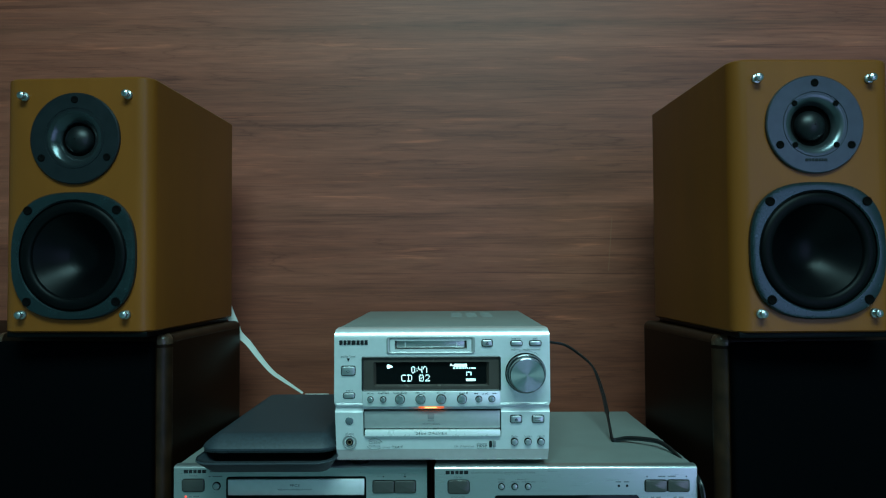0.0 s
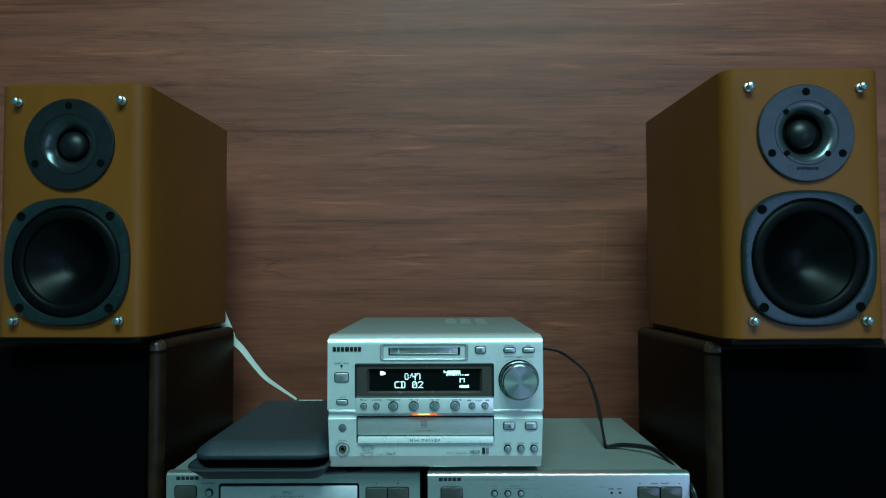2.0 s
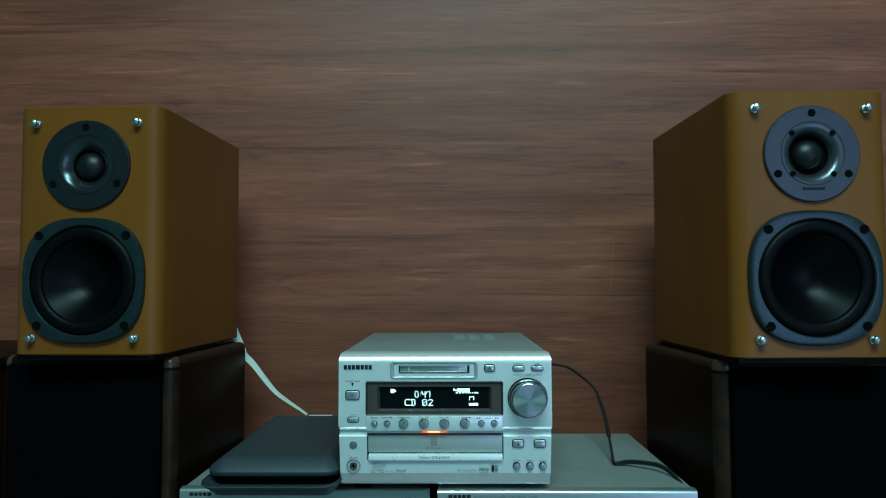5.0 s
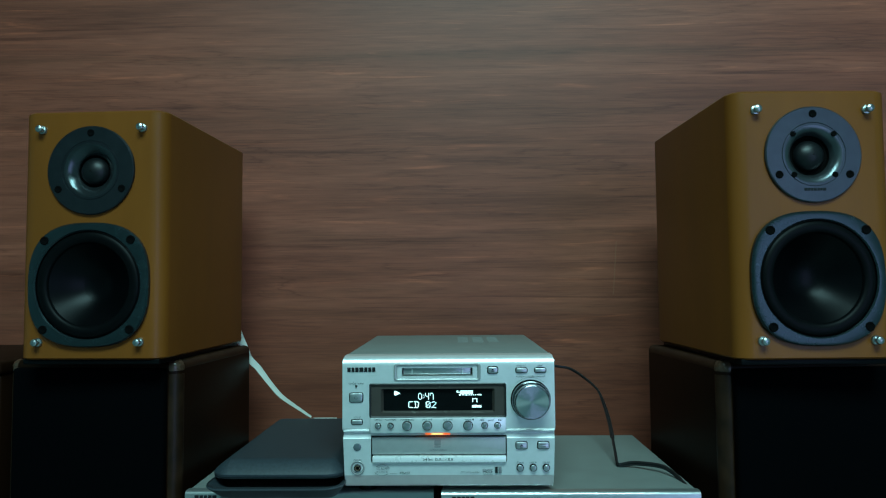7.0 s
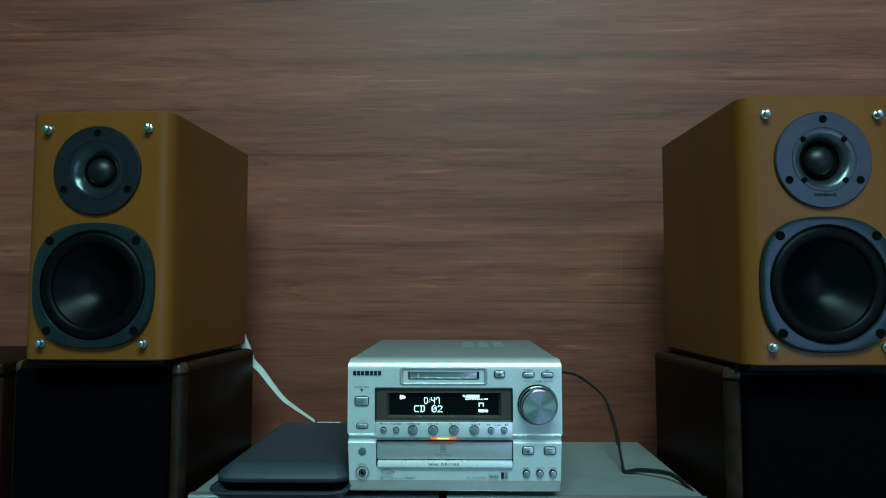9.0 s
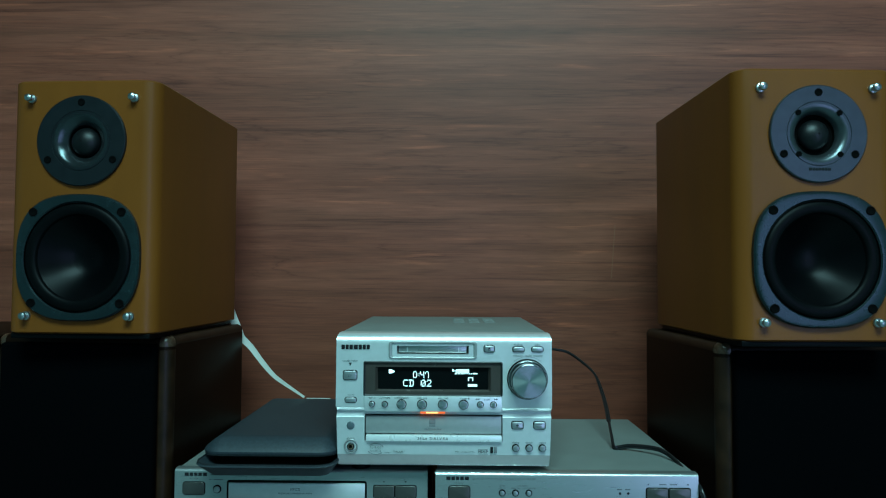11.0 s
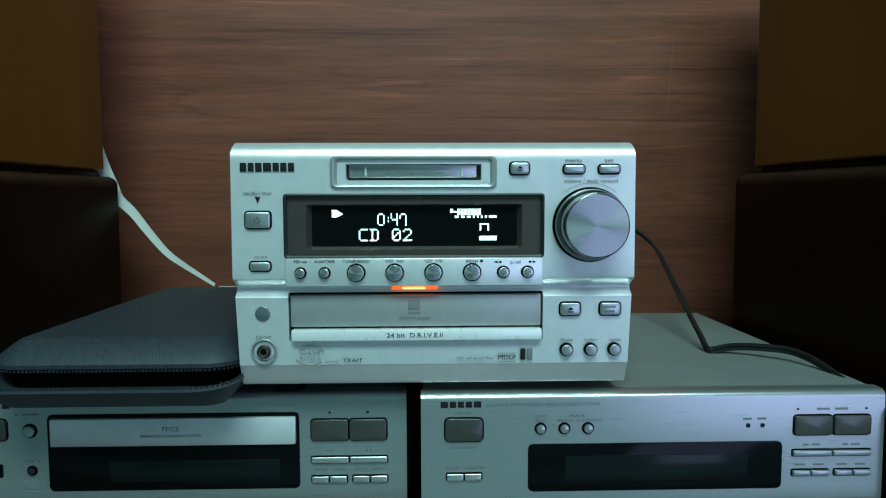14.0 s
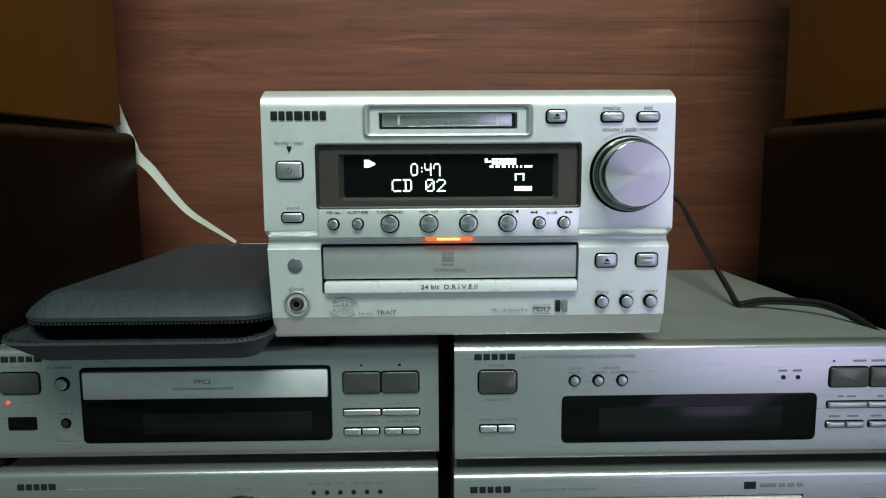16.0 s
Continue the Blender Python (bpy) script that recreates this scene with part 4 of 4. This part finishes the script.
    # orange light under the strip
    og = part("status_light", box(-0.0182, 0.0012, -0.0040, 0.0, 0.0422, 0.0436, 0.0004), ORANGE, t, "glowing orange light bar")
    part("light_core", box(-0.0136, -0.0040, -0.0042, -0.001, 0.0424, 0.0434, 0.0003), ORANGE_HOT, og)
    # disc tray
    x0, x1, z0, z1 = tray
    part("tray_gap", box(x0 + 0.0001, x1 - 0.0001, 0.0040, 0.0058, z0 + 0.0001, z1 - 0.0001), GAP, t)
    td = part("tray_door", box(x0 + 0.0008, x1 - 0.0008, 0.0006, 0.0040, 0.0257, z1 - 0.0010, 0.0006), SILVER_DARK, t, "grey disc tray door")
    ts = part("tray_lip", box(x0 + 0.0014, x1 - 0.0008, -0.0026, 0.0040, z0 + 0.0006, 0.0249, 0.0007), BRIGHT, t, "bright silver tray lip")
    words("24 bit  D.R.I.V.E.II", -0.0085, 0.0225, -0.0028, 0.0019, INK, ts, wide=0.0235)
    bars((1,), -0.0114, -0.0054, 0.0350, 0.0042, 0.0004, INK_SOFT, td, "disc_mark")
    bars((1,), -0.0114, -0.0054, 0.0318, 0.0010, 0.0004, INK_SOFT, td, "disc_mark")
    words("CD-R/RW playback", -0.0085, 0.0294, 0.0003, 0.0013, INK_SOFT, td, wide=0.0135)
    # left column
    words("standby / timer", -0.0730, 0.0828, F - 0.0001, 0.0015, INK_SOFT, t, wide=0.0118)
    mark([(-0.0741, 0.0813), (-0.0719, 0.0813), (-0.0730, 0.0786)], F - 0.0002, INK, t, "standby_arrow")
    b = fkey(-0.0781, -0.0679, 0.0683, 0.0750, F, "standby_button")
    bm = bmesh.new()
    tube(bm, [Vector((-0.0730 + 0.0011 * math.sin(radians(a)), F - 0.0018, 0.0716 + 0.0011 * math.cos(radians(a)))) for a in range(40, 321, 20)], 0.00013, 5)
    part("power_ring", bm, INK, b)
    part("power_stroke", box(-0.07313, -0.07287, F - 0.0019, F - 0.0017, 0.0716, 0.0730), INK, b)
    words("sound", -0.0722, 0.0562, F - 0.0001, 0.0014, INK_SOFT, t, wide=0.0050)
    fkey(-0.0766, -0.0682, 0.0505, 0.0541, F, "sound_button")
    bm = bmesh.new()
    spin(bm, -0.0726, 0.0318, [(0.0031, 0.0004), (0.0031, -0.0003), (0.0026, -0.0006), (0.0003, -0.0009)], 24)
    part("remote_sensor", bm, material("sensor_lens", (0.10, 0.12, 0.135), 0.15, vary=0.05), t, "round grey remote sensor")
    words("phones", -0.0724, 0.0220, -0.0001, 0.0014, INK_SOFT, t, wide=0.0062)
    bm = bmesh.new()
    spin(bm, -0.0724, 0.0154, [(0.0056, 0.0002), (0.0054, -0.0003), (0.0050, -0.0004), (0.0040, 0.0012), (0.0028, 0.0018)], 32, False)
    jk = part("phones_socket", bm, SILVER_DARK, t, "headphone socket")
    bm = bmesh.new()
    spin(bm, -0.0724, 0.0154, [(0.0029, 0.0016), (0.0029, -0.0008), (0.0024, -0.0012), (0.0019, -0.0010), (0.0019, 0.0016), (0.0004, 0.0016)], 24, False)
    part("socket_nut", bm, BLACK, jk)
    bm = bmesh.new()
    spin(bm, -0.0724, 0.0154, [(0.0019, -0.0006), (0.0015, -0.0007), (0.0014, -0.0002)], 20, False)
    part("contact_ring", bm, material("brass", (0.55, 0.42, 0.22), 0.3, 0.9), jk, "brass contact ring")
    bm = bmesh.new()
    spin(bm, -0.0724, 0.0154, [(0.0016, 0.0001), (0.0016, -0.0003), (0.0003, -0.0003)], 20)
    part("socket_hole", bm, GAP, jk)
    # emblems
    words("CD-R/RW", -0.0529, 0.0148, -0.0001, 0.0020, INK_SOFT, t, wide=0.0088)
    words("PLAYBACK", -0.0529, 0.0121, -0.0001, 0.0013, INK_SOFT, t, wide=0.0088)
    bm = bmesh.new()
    for a0, dz in ((20, 0.0002), (200, -0.0002)):
        tube(bm, [Vector((-0.0529 + 0.0062 * math.cos(radians(a)), -0.0001, 0.0136 + dz + 0.0040 * math.sin(radians(a)))) for a in range(a0, a0 + 121, 10)], 0.00022, 5)
    part("disc_mark", bm, INK_SOFT, t)
    words("Linear", -0.0435, 0.0110, -0.0001, 0.0013, INK_SOFT, t, wide=0.0060)
    words("TRAIT", -0.0350, 0.0113, -0.0001, 0.0016, INK, t, wide=0.0085)
    words("MD  x4 Speed Rec", 0.0170, 0.0118, -0.0001, 0.0013, INK_SOFT, t, wide=0.0155)
    words("MDLP", 0.0306, 0.0120, -0.0001, 0.0019, INK, t, wide=0.0076)
    for dz in (0.0138, 0.0100):
        part("mark_line", box(0.0267, 0.0345, -0.0002, 0.0002, dz, dz + 0.0002), INK_SOFT, t)
    bars((1,), 0.0364, 0.0390, 0.0134, 0.0050, -0.0001, INK, t, "disc_mark")
    bars((1,), 0.0392, 0.0420, 0.0134, 0.0050, -0.0001, INK_SOFT, t, "disc_mark")
    # lower right keys
    b = fkey(0.0533, 0.0617, 0.0303, 0.0356, 0.0, "eject_button")
    eject(0.0575, 0.0326, -0.0018, 0.0013, b)
    b = fkey(0.0703, 0.0789, 0.0303, 0.0356, 0.0, "dubbing_button")
    bars((5,), 0.0717, 0.0775, 0.0340, 0.0010, -0.00185, INK_SOFT, b, "small_print")
    bars((4,), 0.0721, 0.0771, 0.0321, 0.0010, -0.00185, INK_SOFT, b, "small_print")
    for x, w in ((0.0562, "display"), (0.0666, "random"), (0.0768, "repeat")):
        fround(x, 0.0152, 0.0023, 0.0, STEEL, "round_button", 0.0022)
        words(w, x, 0.0195, -0.0001, 0.0013, INK_SOFT, t, wide=0.0056)
    return t


# ---- soft case, ribbon and cord ----
def soft_case(at):
    t = thing("zip_case", at, "black woven nylon zip case lying half open", "case")
    w, d = 0.105, 0.190

    def ring(dx, z0, z1=None, fwd=0.0):
        """A rounded outline in plan, grown by dx and by fwd more in front; its height runs from z0 in front to z1 behind."""
        z1 = z0 if z1 is None else z1
        pts = outline(w / 2, d / 2, w + 2 * dx, d + 2 * dx, max(0.014 + dx, 0.003), 6)
        return [(x, y - fwd * max(0.0, 1 - y / (d * 0.6)), z0 + (z1 - z0) * max(0.0, min(1.0, y / d))) for x, y in pts]

    bm = bmesh.new()
    loft(bm, [ring(-0.009, 0.0, fwd=0.006), ring(-0.006, 0.0010, fwd=0.008), ring(0.0008, 0.0100, 0.008, fwd=0.016), ring(0.0022, 0.0122, 0.010, fwd=0.018), ring(0.0012, 0.0134, 0.011, fwd=0.017), ring(-0.002, 0.0112, 0.010, fwd=0.010), ring(-0.006, 0.007)])
    part("lower_shell", bm, CANVAS, t)
    # a black filling paints the shade in the gap between the shells
    bm = bmesh.new()
    loft(bm, [ring(-0.006, 0.008), ring(-0.006, 0.0200)])
    part("gap_shade", bm, GAP, t, "black filling for the shaded gap under the lid")
    # the lid: a short upright rim, a broad slope and a flat, slightly sunken top
    bm = bmesh.new()
    loft(bm, [ring(-0.005, 0.0175), ring(0.0000, 0.0160), ring(0.0016, 0.0172), ring(0.0018, 0.0190), ring(0.0002, 0.0212), ring(-0.0050, 0.0254), ring(-0.0085, 0.0277), ring(-0.0112, 0.0286), ring(-0.0150, 0.0287), ring(-0.0260, 0.0283)])
    part("lid", bm, CANVAS, t)
    # the zip runs round both rims
    for dx, z, fwd in ((0.0014, 0.0133, 0.0172), (0.0008, 0.0162, 0.0)):
        bm = bmesh.new()
        loop = ring(dx, z, fwd=fwd)
        rng = random.Random(3)
        for a, b in zip(loop, loop[1:] + loop[:1]):
            n = max(1, int((Vector(b) - Vector(a)).length / 0.0016))
            for k in range(n):
                p = Vector(a).lerp(Vector(b), (k + 0.5) / n)
                slab(bm, p.x - 0.0005, p.x + 0.0005, p.y - 0.0005, p.y + 0.0005, p.z - 0.0005, p.z + 0.0003 + rng.random() * 0.0004)
        part("zip", bm, ZIP, t, "fine dark zip teeth")
    part("label_strip", box(0.043, 0.068, d - 0.0075, d - 0.0045, 0.0240, 0.0282, 0.0003), WHITE, t, "thin white strip on the rear edge")
    return t


def ribbon():
    path = smooth_path([(-0.2370, 0.2150, 1.0043), (-0.2310, 0.2120, 0.9914), (-0.2266, 0.2100, 0.9834), (-0.2209, 0.2080, 0.9730), (-0.2166, 0.2060, 0.9652), (-0.2058, 0.2030, 0.9556), (-0.1920, 0.1980, 0.9403), (-0.1785, 0.1930, 0.9270), (-0.1649, 0.1870, 0.9189), (-0.1527, 0.1810, 0.9127), (-0.1409, 0.1760, 0.9064)], 8)
    bm = bmesh.new()
    rings = []
    for i, p in enumerate(path):
        f = i / (len(path) - 1)
        way = (path[min(i + 1, len(path) - 1)] - path[max(i - 1, 0)]).normalized()
        wide = 0.0046 * (1 - f) ** 1.1 + 0.0010
        u = way.cross(Vector((0, 1, 0))).normalized() * wide
        v = Vector((0, 0.0005, 0))
        rings.append([tuple(p + u + v), tuple(p - u + v), tuple(p - u - v), tuple(p + u - v)])
    loft(bm, rings)
    tagged(part("white_ribbon_cable", bm, WHITE), "flat white ribbon cable hanging from behind the loudspeaker", "cable")


def power_cord():
    pts = [(0.1013, 0.2050, 0.9588), (0.1220, 0.2000, 0.9555), (0.1371, 0.2000, 0.9524), (0.1513, 0.1950, 0.9432), (0.1629, 0.1850, 0.9319), (0.1666, 0.1700, 0.9183), (0.1667, 0.1480, 0.9050), (0.1630, 0.1180, 0.8945), (0.1597, 0.0930, 0.8869), (0.1580, 0.0775, 0.8814), (0.1616, 0.0755, 0.8814), (0.1700, 0.0730, 0.8835), (0.1803, 0.0650, 0.8849), (0.1906, 0.0550, 0.8854), (0.1959, 0.0440, 0.8838), (0.1993, 0.0330, 0.8806), (0.2021, 0.0180, 0.8759), (0.2050, 0.0060, 0.8722), (0.2069, -0.0030, 0.8670), (0.2082, -0.0060, 0.8533), (0.2081, -0.0060, 0.8231)]
    path = smooth_path(pts, 8)
    bm = bmesh.new()
    for s in (-1, 1):
        side = []
        for i, p in enumerate(path):
            way = (path[min(i + 1, len(path) - 1)] - path[max(i - 1, 0)]).normalized()
            u = way.cross(Vector((0.2, 0.5, 1.0))).normalized() if i < 56 else way.cross(Vector((0.9, 0.5, 0.2))).normalized()
            side.append(p + u * 0.0010 * s)
        tube(bm, side, 0.00115, 8)
    tagged(part("power_cord", bm, CORD), "black twin power cord draped over the tuner", "cable")


def wall_box():
    t = thing("cable_box", (-0.581, 0.2756, 1.0305), "small cream plastic cable box on the wooden wall", "cable box")
    part("shell", box(-0.029, 0.029, -0.014, 0.0, -0.0078, 0.0078, 0.0025, 3), CREAM, t)
    part("lid_seam", box(-0.0292, 0.0292, -0.0146, -0.0138, -0.0006, 0.0000), GAP, t)
    return t


def side_box():
    """A dark box of the same height, added beside the large loudspeaker where the wall lies in shade."""
    t = thing("shade_block", (-0.503, 0.062, DESK), "added dark brown box over the shaded wall beside the large loudspeaker", "box")
    H = 0.9785 - DESK
    part("body", box(-0.102, 0.102, 0.004, 0.19, 0.004, H - 0.0122, 0.003, 3), LACQUER, t)
    part("top_panel", box(-0.104, 0.104, 0.0, 0.194, H - 0.012, H, 0.0035, 3), LACQUER, t)
    for x in (-0.08, 0.08):
        for y in (0.03, 0.165):
            part("foot", box(x - 0.008, x + 0.008, y - 0.008, y + 0.008, 0, 0.0042, 0.001), RUBBER, t)
    return t


room()
desk()
wall_box()
side_box()
LOW, UP, TOP = DESK + 0.004, 0.828, 0.885
cassette_deck((0.0, 0.0, LOW))
amplifier((-0.2120, 0.0165, LOW - 0.0040))
tuner((0.0003, 0.0, UP))
cd_player((-0.2115, 0.0165, UP - 0.0035))
compact_system((0.0065, -0.004, TOP))
floor_box((-0.3077, 0.0490, DESK), -5.0, "dark walnut lacquered loudspeaker with black cloth grille and worn corners", 0.161)
floor_box((0.3075, 0.0200, DESK), 5.0, "dark walnut lacquered loudspeaker with black cloth grille and worn corners", 0.161)
bookshelf_speaker((-0.2937, 0.0160, 0.9805), -2.46, PLATE_DARKER, HORN_DARKER, 0.0138, "honey brown bookshelf loudspeaker with darker tweeter plate and exposed drivers", 0.186)
bookshelf_speaker((0.2928, -0.0171, 0.9805), 1.70, PLATE, HORN, 0.0158, "honey brown bookshelf loudspeaker with grey tweeter plate and exposed drivers", 0.186)
soft_case((-0.1825, -0.004, 0.8767))
ribbon()
power_cord()
